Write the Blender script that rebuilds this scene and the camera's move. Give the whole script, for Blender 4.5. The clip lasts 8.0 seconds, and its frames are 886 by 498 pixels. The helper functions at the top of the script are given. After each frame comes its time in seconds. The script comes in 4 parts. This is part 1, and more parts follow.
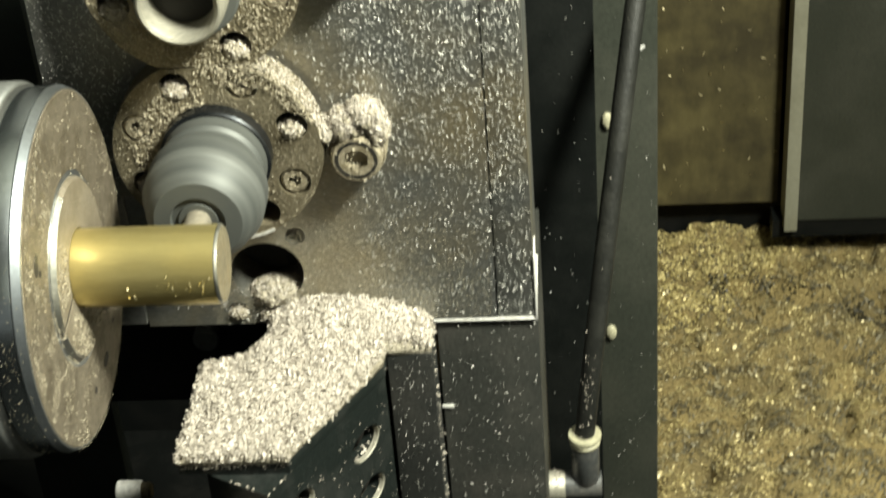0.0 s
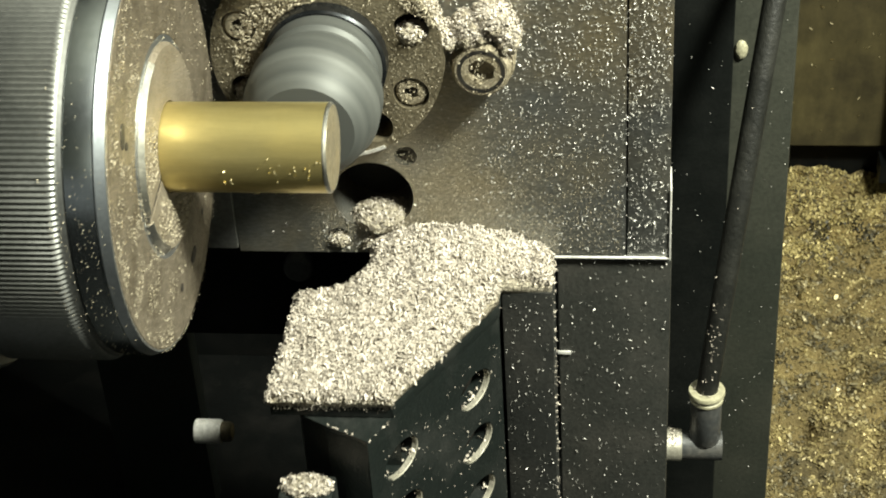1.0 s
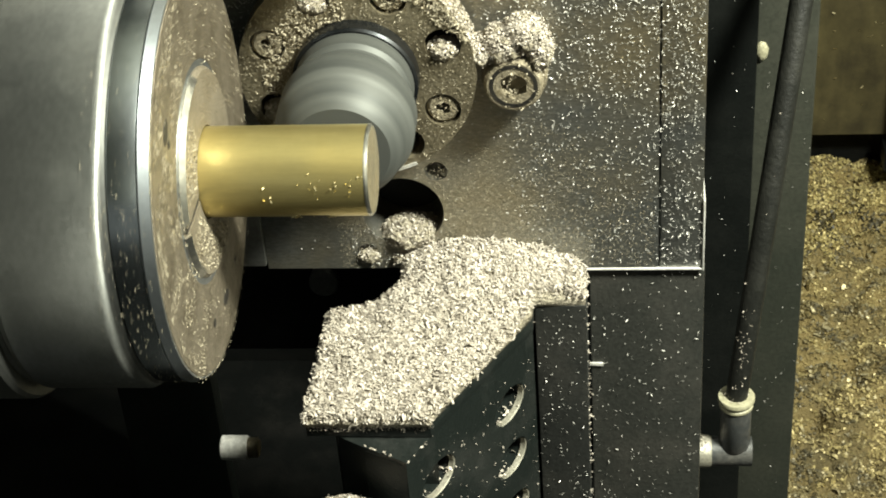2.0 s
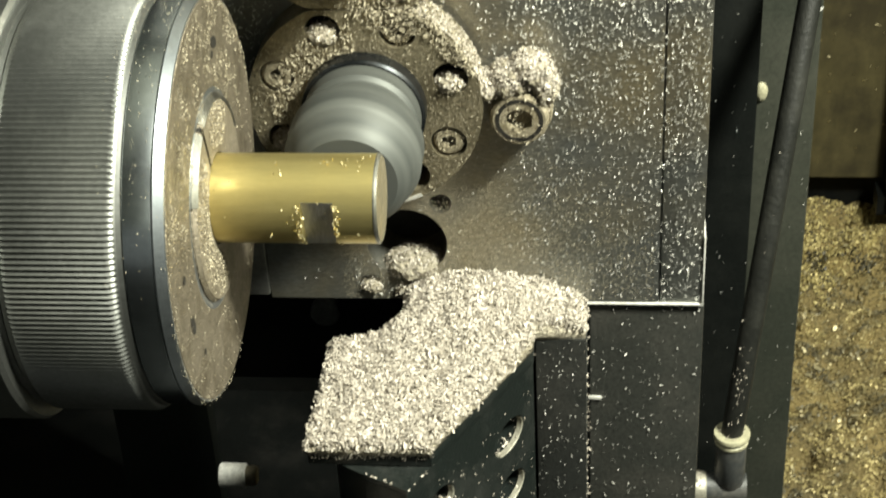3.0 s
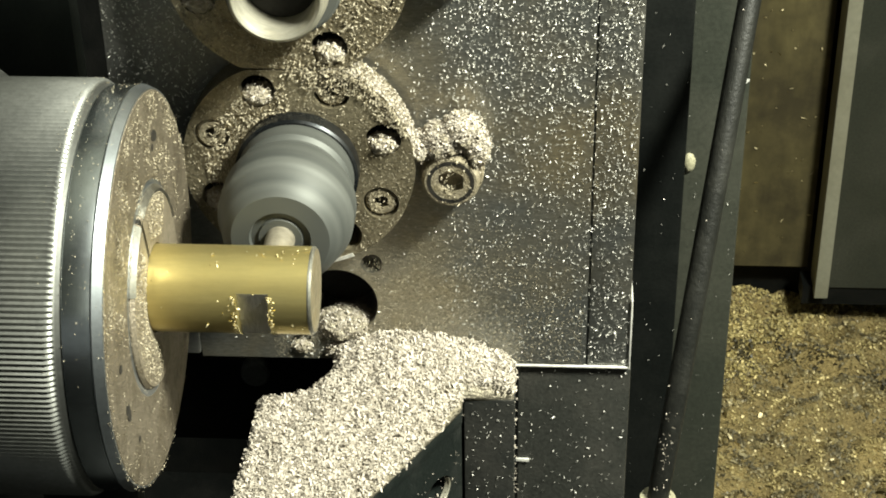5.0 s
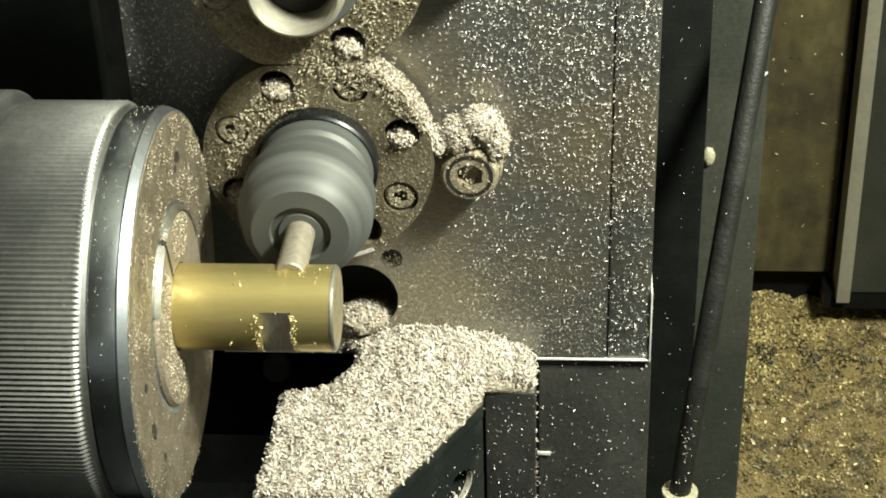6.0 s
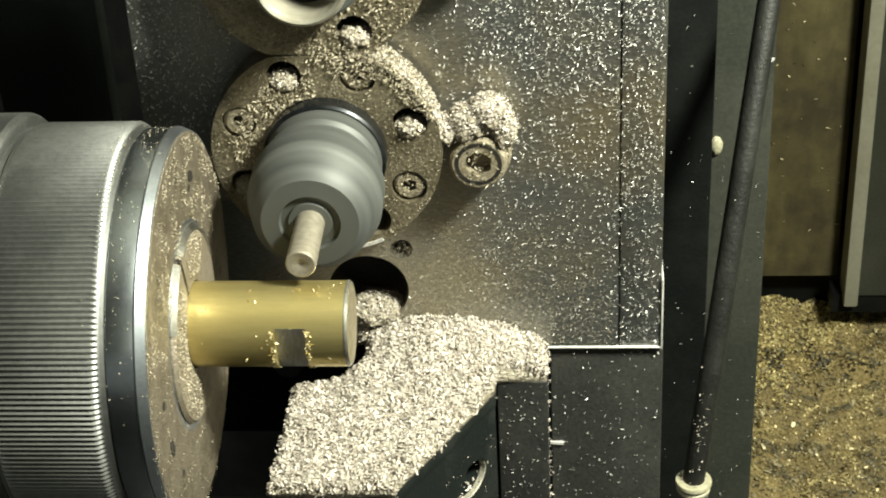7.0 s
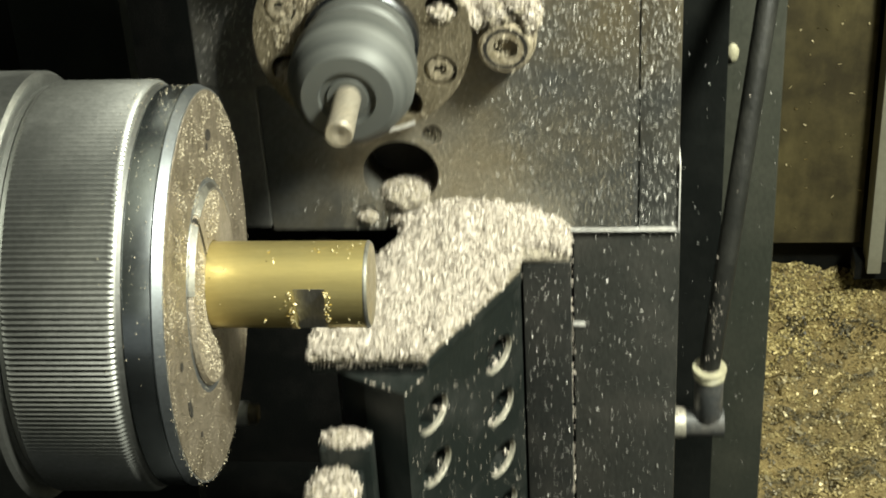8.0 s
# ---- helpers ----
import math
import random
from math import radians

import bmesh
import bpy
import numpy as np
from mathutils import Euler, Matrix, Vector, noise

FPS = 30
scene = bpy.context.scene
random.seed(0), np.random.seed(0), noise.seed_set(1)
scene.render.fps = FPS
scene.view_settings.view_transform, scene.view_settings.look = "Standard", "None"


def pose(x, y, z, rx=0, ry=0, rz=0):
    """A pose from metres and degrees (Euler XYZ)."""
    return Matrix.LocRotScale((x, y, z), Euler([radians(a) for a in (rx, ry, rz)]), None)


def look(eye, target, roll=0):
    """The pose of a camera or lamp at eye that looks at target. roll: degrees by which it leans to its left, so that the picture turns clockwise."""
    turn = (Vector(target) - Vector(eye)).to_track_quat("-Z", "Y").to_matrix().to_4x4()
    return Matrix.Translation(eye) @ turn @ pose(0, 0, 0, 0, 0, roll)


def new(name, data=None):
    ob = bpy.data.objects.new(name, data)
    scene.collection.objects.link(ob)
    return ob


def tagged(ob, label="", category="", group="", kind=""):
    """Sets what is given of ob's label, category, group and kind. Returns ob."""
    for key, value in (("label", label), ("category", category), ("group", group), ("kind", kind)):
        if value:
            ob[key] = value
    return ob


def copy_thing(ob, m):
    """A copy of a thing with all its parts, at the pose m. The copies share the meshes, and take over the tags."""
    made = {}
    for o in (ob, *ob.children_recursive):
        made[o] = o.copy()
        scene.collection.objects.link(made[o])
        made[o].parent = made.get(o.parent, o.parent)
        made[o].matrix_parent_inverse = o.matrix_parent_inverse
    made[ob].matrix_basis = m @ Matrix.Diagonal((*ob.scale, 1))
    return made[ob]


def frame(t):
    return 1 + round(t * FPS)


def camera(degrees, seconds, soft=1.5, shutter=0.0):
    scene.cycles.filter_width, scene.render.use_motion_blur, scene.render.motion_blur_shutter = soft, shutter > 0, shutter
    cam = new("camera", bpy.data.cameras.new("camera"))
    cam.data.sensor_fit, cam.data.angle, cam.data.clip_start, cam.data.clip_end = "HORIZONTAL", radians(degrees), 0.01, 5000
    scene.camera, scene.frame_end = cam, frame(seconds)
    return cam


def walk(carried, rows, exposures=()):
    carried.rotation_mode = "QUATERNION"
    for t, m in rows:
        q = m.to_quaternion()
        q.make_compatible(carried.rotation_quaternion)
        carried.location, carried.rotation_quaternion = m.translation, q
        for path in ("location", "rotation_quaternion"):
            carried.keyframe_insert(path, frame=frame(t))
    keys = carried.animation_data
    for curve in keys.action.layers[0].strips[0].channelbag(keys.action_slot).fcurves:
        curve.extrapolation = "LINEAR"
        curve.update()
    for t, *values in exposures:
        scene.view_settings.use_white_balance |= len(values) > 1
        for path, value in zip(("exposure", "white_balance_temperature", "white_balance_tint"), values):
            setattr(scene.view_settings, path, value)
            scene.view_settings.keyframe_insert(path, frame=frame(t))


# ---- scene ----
# The unit while building is the millimetre; part() turns it into metres.
# x runs along the spindle axis, y away from the viewer, z up. The bar's free end is at x = 0 on the axis.

cam = camera(27.928, 8.0, soft=1.85, shutter=0.55)
WALK = (
    (0.0, 0.07943, -0.32469, 0.22584, 55.452, 3.912, 2.572),
    (0.1, 0.07952, -0.32643, 0.22232, 55.205, 4.557, 2.182),
    (0.2, 0.07670, -0.32209, 0.21728, 54.885, 3.613, 2.711),
    (0.3, 0.07373, -0.31721, 0.20927, 55.184, 2.412, 2.906),
    (0.4, 0.07258, -0.31072, 0.20040, 56.428, 1.132, 2.982),
    (0.5, 0.06708, -0.30882, 0.19431, 57.431, 2.634, 2.800),
    (0.6, 0.06199, -0.30368, 0.19508, 56.322, 2.430, 3.916),
    (0.8, 0.05844, -0.29673, 0.18755, 55.131, 3.075, 4.773),
    (1.0, 0.05999, -0.29210, 0.18815, 54.140, 3.145, 5.435),
    (1.2, 0.05183, -0.28133, 0.18764, 53.844, 3.190, 4.716),
    (1.5, 0.05437, -0.29122, 0.19414, 53.296, 5.113, 5.477),
    (1.7, 0.05127, -0.28680, 0.19314, 53.535, 3.724, 4.358),
    (2.8, 0.04661, -0.28870, 0.19316, 53.653, 3.932, 4.874),
    (3.0, 0.04563, -0.29245, 0.19509, 54.812, 2.738, 4.698),
    (3.5, 0.04473, -0.29477, 0.19908, 55.290, 2.338, 4.677),
    (4.0, 0.04571, -0.29743, 0.20331, 56.648, 1.034, 4.413),
    (4.5, 0.04625, -0.29739, 0.20176, 57.117, 0.848, 3.284),
    (5.8, 0.04690, -0.30092, 0.20680, 57.484, 1.396, 3.703),
    (6.0, 0.04743, -0.30084, 0.20781, 57.390, 1.685, 3.709),
    (6.5, 0.04830, -0.30035, 0.20970, 57.586, 1.906, 3.355),
    (7.0, 0.04642, -0.30352, 0.21082, 57.656, 2.603, 3.343),
    (7.5, 0.04635, -0.30281, 0.20783, 56.926, 3.044, 3.796),
    (7.8, 0.04529, -0.30538, 0.20756, 56.638, 2.773, 3.590),
    (7.9, 0.04635, -0.30199, 0.20732, 56.732, 3.086, 3.817),
    (8.0, 0.04586, -0.30051, 0.20654, 56.709, 2.896, 3.914),
)
walk(cam, [(t, pose(x, y, z, rx, ry, rz)) for t, x, y, z, rx, ry, rz in WALK],
     exposures=((0.0, 0.1), (0.8, 0.05), (3.0, 0.03), (3.2, -0.12), (3.6, -0.17), (3.9, 0.03), (8.0, 0.03)))

# ---- light ----
world = bpy.data.worlds.new("workshop")
scene.world = world
world.use_nodes = True
world.node_tree.nodes["Background"].inputs["Color"].default_value = (0.93, 1.0, 0.92, 1)
world.node_tree.nodes["Background"].inputs["Strength"].default_value = 0.145
scene.view_settings.exposure = 0.0


def area_lamp(name, at, target, size_x, size_y, watts, colour):
    data = bpy.data.lights.new(name, "AREA")
    data.shape, data.size, data.size_y = "RECTANGLE", size_x, size_y
    data.energy, data.color = watts, colour
    ob = new(name, data)
    ob.matrix_world = look(at, target)
    return ob


LAMP_AT = Vector((0.36, -0.15, 0.45))
area_lamp("machine_light", LAMP_AT, (0.01, 0.03, -0.02), 0.12, 0.08, 17.2, (0.98, 1.0, 0.835))

# ---- materials ----


def principled(name, base, rough, metal=0.0, spec=0.5):
    mat = bpy.data.materials.new(name)
    mat.use_nodes = True
    p = mat.node_tree.nodes["Principled BSDF"]
    p.inputs["Base Color"].default_value = (*base, 1)
    p.inputs["Roughness"].default_value = rough
    p.inputs["Metallic"].default_value = metal
    p.inputs["Specular IOR Level"].default_value = spec
    return mat, mat.node_tree, p


def node(tree, kind, **values):
    n = tree.nodes.new(kind)
    for k, v in values.items():
        n.inputs[k].default_value = v
    return n


def noise_fac(tree, scale, lo, hi, detail=6.0, stretch=(1, 1, 1)):
    co = tree.nodes.new("ShaderNodeTexCoord")
    mp = tree.nodes.new("ShaderNodeMapping")
    mp.inputs["Scale"].default_value = stretch
    tree.links.new(co.outputs["Object"], mp.inputs["Vector"])
    n = node(tree, "ShaderNodeTexNoise", Scale=scale, Detail=detail, Roughness=0.6)
    tree.links.new(mp.outputs["Vector"], n.inputs["Vector"])
    r = tree.nodes.new("ShaderNodeMapRange")
    for k, v in zip(("From Min", "From Max"), (lo, hi)):
        r.inputs[k].default_value = v
    tree.links.new(n.outputs["Fac"], r.inputs["Value"])
    return r.outputs["Result"]


def mixed(tree, fac, a, b):
    m = tree.nodes.new("ShaderNodeMix")
    m.data_type = "RGBA"
    tree.links.new(fac, m.inputs[0])
    for i, v in ((6, a), (7, b)):
        if isinstance(v, tuple):
            m.inputs[i].default_value = (*v, 1)
        else:
            tree.links.new(v, m.inputs[i])
    return m.outputs[2]


def ranged(tree, fac, lo, hi):
    r = tree.nodes.new("ShaderNodeMapRange")
    r.inputs["To Min"].default_value, r.inputs["To Max"].default_value = lo, hi
    tree.links.new(fac, r.inputs["Value"])
    return r.outputs["Result"]


def bumped(tree, p, fac, strength, distance):
    b = node(tree, "ShaderNodeBump", Strength=strength, Distance=distance)
    tree.links.new(fac, b.inputs["Height"])
    tree.links.new(b.outputs["Normal"], p.inputs["Normal"])


def worn(name, base, stain, rough, metal, stain_scale=45, grain_scale=900, stretch=(1, 1, 1), bump=0.25, lo=0.45, hi=0.7, rough_to=None, distance=0.0003, spec=0.5, depth=0.45):
    """A surface with stains at one scale and grain at another."""
    mat, tree, p = principled(name, base, rough, metal, spec)
    big = noise_fac(tree, stain_scale, lo, hi)
    fine = noise_fac(tree, grain_scale, 0.25, 0.75, 4.0, stretch)
    col = mixed(tree, big, base, stain)
    dim = tree.nodes.new("ShaderNodeMix")
    dim.data_type, dim.blend_type = "RGBA", "MULTIPLY"
    dim.inputs[0].default_value = depth
    tree.links.new(col, dim.inputs[6])
    tree.links.new(fine, dim.inputs[7])
    tree.links.new(dim.outputs[2], p.inputs["Base Color"])
    tree.links.new(ranged(tree, big, rough, rough_to or min(1.0, rough + 0.2)), p.inputs["Roughness"])
    bumped(tree, p, fine, bump, distance)
    return mat


def chip_metal(name, dark, light, rough=0.34, metal=0.75):
    mat, tree, p = principled(name, light, rough, metal)
    geo = tree.nodes.new("ShaderNodeNewGeometry")
    tree.links.new(mixed(tree, geo.outputs["Random Per Island"], dark, light), p.inputs["Base Color"])
    tree.links.new(ranged(tree, geo.outputs["Random Per Island"], rough - 0.1, rough + 0.25), p.inputs["Roughness"])
    return mat


PLATE = worn("burnished_steel_plate", (0.33, 0.336, 0.315), (0.42, 0.36, 0.24), 0.33, 0.86, 22, 700, (1, 1, 2.5), 0.16, rough_to=0.43, depth=0.42)
PLATE_DARK = worn("blackened_steel", (0.15, 0.152, 0.145), (0.22, 0.208, 0.178), 0.48, 0.4, 40, 900, bump=0.2)
FLANGE = worn("oily_ground_steel", (0.285, 0.245, 0.165), (0.09, 0.072, 0.041), 0.42, 0.65, 85, 1100, bump=0.5, depth=0.55)
COLLAR = worn("black_oxide_collar", (0.03, 0.034, 0.038), (0.05, 0.05, 0.05), 0.25, 0.8, 60, 600, bump=0.05)
CUTTER = worn("carbide_cutter", (0.36, 0.325, 0.255), (0.29, 0.255, 0.19), 0.5, 0.6, 200, 900, bump=0.1)
NUT = worn("knurled_grey_steel", (0.258, 0.264, 0.252), (0.205, 0.207, 0.193), 0.46, 1.0, 40, 900, bump=0.05, depth=0.25)
CHROME = worn("polished_ring", (0.37, 0.40, 0.425), (0.33, 0.355, 0.375), 0.40, 1.0, 30, 900, bump=0.03, rough_to=0.45, depth=0.2)
BAND = worn("dark_polished_band", (0.60, 0.65, 0.675), (0.54, 0.585, 0.61), 0.22, 1.0, 25, 500, bump=0.03, rough_to=0.26, depth=0.2)
FACE = worn("dusty_chuck_face", (0.25, 0.212, 0.158), (0.10, 0.080, 0.05), 0.40, 0.6, 110, 1300, bump=0.6, distance=0.0005, depth=0.6)
BRASS = worn("brass", (0.70, 0.585, 0.25), (0.62, 0.505, 0.20), 0.31, 0.9, 70, 420, (0.3, 2, 2), 0.06, depth=0.12, rough_to=0.37)
MILLED = worn("freshly_milled_flat", (0.74, 0.74, 0.74), (0.62, 0.62, 0.61), 0.45, 1.0, 200, 500, (8, 1, 1), 0.1)
# black paint, with the shade of the machine's depths put into the colour
BLACK = worn("black_paint_and_shade", (0.0065, 0.0073, 0.007), (0.0105, 0.0105, 0.0096), 0.45, 0.0, 60, 1100, bump=0.25, spec=0.14)
GUARD = worn("black_anodised_guard", (0.008, 0.011, 0.010), (0.018, 0.020, 0.018), 0.36, 0.0, 60, 1100, bump=0.25, spec=0.45)
# near-black for recesses, with their shade put into the colour
BORE = worn("recess_shade", (0.02, 0.018, 0.015), (0.035, 0.03, 0.022), 0.6, 0.3, 90, 900, bump=0.2)
BLOCK = worn("dark_grey_block", (0.019, 0.020, 0.0185), (0.031, 0.030, 0.026), 0.38, 0.0, 50, 1000, bump=0.25)
BLOCK_GREY = worn("worn_grey_block", (0.030, 0.031, 0.0275), (0.044, 0.042, 0.036), 0.38, 0.0, 50, 1000, bump=0.25)
PANEL = worn("dark_green_painted_panel", (0.032, 0.0355, 0.0275), (0.043, 0.0445, 0.033), 0.42, 0.0, 25, 700, bump=0.15)
RUBBER = worn("black_rubber_hose", (0.009, 0.0095, 0.008), (0.02, 0.02, 0.016), 0.48, 0.0, 60, 800, bump=0.4, spec=0.35)
CREAM = worn("cream_plastic", (0.40, 0.38, 0.26), (0.28, 0.26, 0.17), 0.45, 0.0, 120, 900, bump=0.2)
GREY = worn("grey_plastic", (0.05, 0.053, 0.053), (0.09, 0.085, 0.075), 0.42, 0.0, 120, 900, bump=0.2)
PALE = worn("pale_dusty_steel", (0.42, 0.40, 0.33), (0.30, 0.28, 0.21), 0.5, 0.6, 150, 1200, bump=0.3)
WALL = worn("oil_yellowed_paint", (0.13, 0.109, 0.05), (0.052, 0.042, 0.018), 0.42, 0.0, 24, 110, (1, 1, 0.35), 0.2, 0.38, 0.6, depth=0.5)
# pale colour of the unseen wall and roof that bounce the light
ENAMEL = worn("pale_grey_bounce", (0.55, 0.56, 0.50), (0.42, 0.40, 0.30), 0.4, 0.0, 12, 400, bump=0.1)
COLLET_EDGE = worn("bright_collet_edge", (0.75, 0.74, 0.68), (0.55, 0.52, 0.43), 0.3, 1.0, 150, 900, bump=0.1)
ALUMINIUM = worn("bare_aluminium", (0.82, 0.81, 0.77), (0.66, 0.64, 0.58), 0.5, 0.3, 200, 900, bump=0.1)
POST = worn("grey_green_post", (0.27, 0.265, 0.205), (0.21, 0.20, 0.145), 0.45, 0.0, 25, 300, bump=0.05, depth=0.2)
SUMP = worn("oily_chip_bed", (0.46, 0.35, 0.145), (0.14, 0.112, 0.056), 0.5, 0.3, 9, 420, bump=0.8, distance=0.002)
HEAP = worn("packed_chips", (0.46, 0.41, 0.32), (0.37, 0.325, 0.24), 0.45, 0.6, 90, 900, bump=1.0, distance=0.0008)
CHIP = chip_metal("pale_brass_chips", (0.30, 0.265, 0.218), (0.462, 0.418, 0.362), 0.50, 0.22)
BRIGHT_CHIP = chip_metal("bright_loose_chips", (0.34, 0.33, 0.30), (0.80, 0.78, 0.73), 0.45, 0.45)
CHIP_OIL = chip_metal("oily_brass_chips", (0.14, 0.115, 0.07), (0.45, 0.40, 0.30), 0.6, 0.15)
TRAY_CHIP = chip_metal("golden_tray_chips", (0.25, 0.20, 0.09), (0.80, 0.70, 0.44), 0.34, 0.7)


def tray_mix():
    """Oily chips: golden where they lie loose, grey-brown where they are soaked."""
    mat, tree, p = principled("soaked_tray_chips", (0.4, 0.3, 0.1), 0.5, 0.35)
    geo = tree.nodes.new("ShaderNodeNewGeometry")
    big = noise_fac(tree, 55, 0.42, 0.58, 5.0)
    a = mixed(tree, geo.outputs["Random Per Island"], (0.35, 0.28, 0.12), (0.54, 0.44, 0.205))
    b = mixed(tree, geo.outputs["Random Per Island"], (0.085, 0.075, 0.047), (0.22, 0.19, 0.118))
    both = tree.nodes.new("ShaderNodeMix")
    both.data_type = "RGBA"
    tree.links.new(big, both.inputs[0])
    tree.links.new(a, both.inputs[6])
    tree.links.new(b, both.inputs[7])
    tree.links.new(both.outputs[2], p.inputs["Base Color"])
    return mat


def ringed(name, dark, light, rough, metal):
    """A fast turning steel surface, whose marks run together into rings round the y axis."""
    mat, tree, p = principled(name, light, rough, metal)
    wide = noise_fac(tree, 210, 0.36, 0.64, 2.0, (0.0, 1, 0.0))
    fine = noise_fac(tree, 1900, 0.3, 0.7, 2.0, (0.0, 1, 0.0))
    both = tree.nodes.new("ShaderNodeMath")
    both.operation = "MULTIPLY_ADD"
    both.inputs[1].default_value, both.inputs[2].default_value = 0.15, 0.0
    tree.links.new(fine, both.inputs[0])
    total = tree.nodes.new("ShaderNodeMath")
    total.operation = "ADD"
    tree.links.new(both.outputs[0], total.inputs[0])
    tree.links.new(wide, total.inputs[1])
    tree.links.new(mixed(tree, ranged(tree, total.outputs[0], 0.0, 0.8), dark, light), p.inputs["Base Color"])
    tree.links.new(ranged(tree, wide, rough - 0.05, rough + 0.08), p.inputs["Roughness"])
    return mat


SPINDLE = ringed("turned_grey_steel", (0.052, 0.056, 0.053), (0.098, 0.102, 0.094), 0.57, 0.42)
TRAY_MIX = tray_mix()
TRAY_GOLD = chip_metal("bright_golden_chips", (0.40, 0.32, 0.13), (0.60, 0.50, 0.23), 0.45, 0.3)
COLLET = worn("dust_caked_collet", (0.26, 0.222, 0.165), (0.16, 0.13, 0.085), 0.5, 0.45, 120, 1500, bump=0.6, distance=0.0004)
DUSTY = worn("chip_dusted_steel", (0.34, 0.295, 0.21), (0.20, 0.165, 0.10), 0.5, 0.35, 300, 1500, bump=0.7, distance=0.0004)
# dark chip colour that carries the shade of the tray's pits
TRAY_DARK = chip_metal("dark_trench_chips", (0.02, 0.018, 0.01), (0.09, 0.075, 0.04), 0.45, 0.2)
STRIP = worn("matt_black_strip", (0.0045, 0.0055, 0.005), (0.008, 0.009, 0.008), 0.6, 0.0, 50, 900, bump=0.15, spec=0.1)
END_CUT = worn("faced_off_brass", (0.50, 0.43, 0.29), (0.38, 0.31, 0.19), 0.42, 0.8, 200, 700, bump=0.1)
BURR = chip_metal("yellow_brass_burrs", (0.46, 0.385, 0.19), (0.72, 0.64, 0.40), 0.4, 0.5)
# the panel's green again, darkened to carry the shade behind the chuck
SHADED = worn("shaded_green_casting", (0.012, 0.016, 0.014), (0.02, 0.024, 0.02), 0.5, 0.0, 40, 700, bump=0.2)

# ---- building blocks ----
MM = 0.001


def thing(name, base, label, category, group="", kind=""):
    ob = new(name)
    ob.empty_display_size = 0.01
    ob.location = Vector(base) * MM
    return tagged(ob, label, category, group, kind)


def world_of(ob):
    at = Vector(ob.location)
    while ob.parent:
        ob = ob.parent
        at += Vector(ob.location)
    return at


def mesh_of(name, bm, material, origin, smooth=35):
    bmesh.ops.recalc_face_normals(bm, faces=bm.faces)
    for v in bm.verts:
        v.co = v.co * MM - origin
    me = bpy.data.meshes.new(name)
    bm.to_mesh(me)
    bm.free()
    me.materials.append(material)
    if smooth:
        me.shade_smooth()
        me.set_sharp_from_angle(angle=radians(smooth))
    return me


def part(name, bm, material, parent, label="", at=None, smooth=35):
    """One mesh under a thing or a part; its coordinates are in millimetres of the place. at: its own turning point."""
    up = world_of(parent)
    origin = Vector(at) * MM if at else up
    ob = new(name, mesh_of(name, bm, material, origin, smooth))
    ob.parent = parent
    ob.location = origin - up
    return tagged(ob, label)


def single(name, bm, material, base, label, category, group="", kind="", smooth=35):
    """A thing of one mesh."""
    origin = Vector(base) * MM
    ob = new(name, mesh_of(name, bm, material, origin, smooth))
    ob.location = origin
    return tagged(ob, label, category, group, kind)


def box(x0, x1, y0, y1, z0, z1, bevel=0.0, bm=None):
    bm = bm or bmesh.new()
    made = bmesh.ops.create_cube(bm, size=1)["verts"]
    for v in made:
        v.co = Vector(((x0 + x1) / 2 + v.co.x * (x1 - x0), (y0 + y1) / 2 + v.co.y * (y1 - y0), (z0 + z1) / 2 + v.co.z * (z1 - z0)))
    if bevel:
        edges = list({e for v in made for e in v.link_edges})
        bmesh.ops.bevel(bm, geom=edges, offset=bevel, segments=2, profile=0.6, affect="EDGES")
    return bm


def lathe(profile, axis, centre, steps=64, bm=None, close=False):
    """Turns (along, radius) pairs about an axis through centre."""
    bm = bm or bmesh.new()
    cx, cy, cz = centre
    rings = []
    for a, r in profile:
        ring = []
        for i in range(steps):
            c, s = math.cos(2 * math.pi * i / steps), math.sin(2 * math.pi * i / steps)
            if axis == "x":
                co = (cx + a, cy + r * c, cz + r * s)
            elif axis == "y":
                co = (cx + r * c, cy + a, cz + r * s)
            else:
                co = (cx + r * c, cy + r * s, cz + a)
            ring.append(bm.verts.new(co))
        rings.append(ring)
    pairs = list(zip(rings, rings[1:])) + ([(rings[-1], rings[0])] if close else [])
    for p, q in pairs:
        for i in range(steps):
            bm.faces.new((p[i], p[(i + 1) % steps], q[(i + 1) % steps], q[i]))
    if not close:
        bm.faces.new(rings[0])
        bm.faces.new(rings[-1])
    return bm


def circle(cx, cz, r, steps=28, start=0.0):
    return [(cx + r * math.cos(start + 2 * math.pi * i / steps), cz + r * math.sin(start + 2 * math.pi * i / steps)) for i in range(steps)]


def drilled(outline, holes, place, depth, bevel=0.0):
    """A slab with holes through it: outlines in the slab's own plane, place() sets (u, v, depth) in the room."""
    bm = bmesh.new()
    edges = []
    for loop in [outline, *holes]:
        vs = [bm.verts.new((u, v, 0)) for u, v in loop]
        edges += [bm.edges.new((vs[i], vs[(i + 1) % len(vs)])) for i in range(len(vs))]
    bmesh.ops.triangle_fill(bm, use_beauty=True, use_dissolve=False, edges=edges, normal=(0, 0, 1))
    got = bmesh.ops.extrude_face_region(bm, geom=list(bm.faces))
    for v in got["geom"]:
        if isinstance(v, bmesh.types.BMVert):
            v.co.z += depth
    for v in bm.verts:
        v.co = Vector(place(*v.co))
    return bm


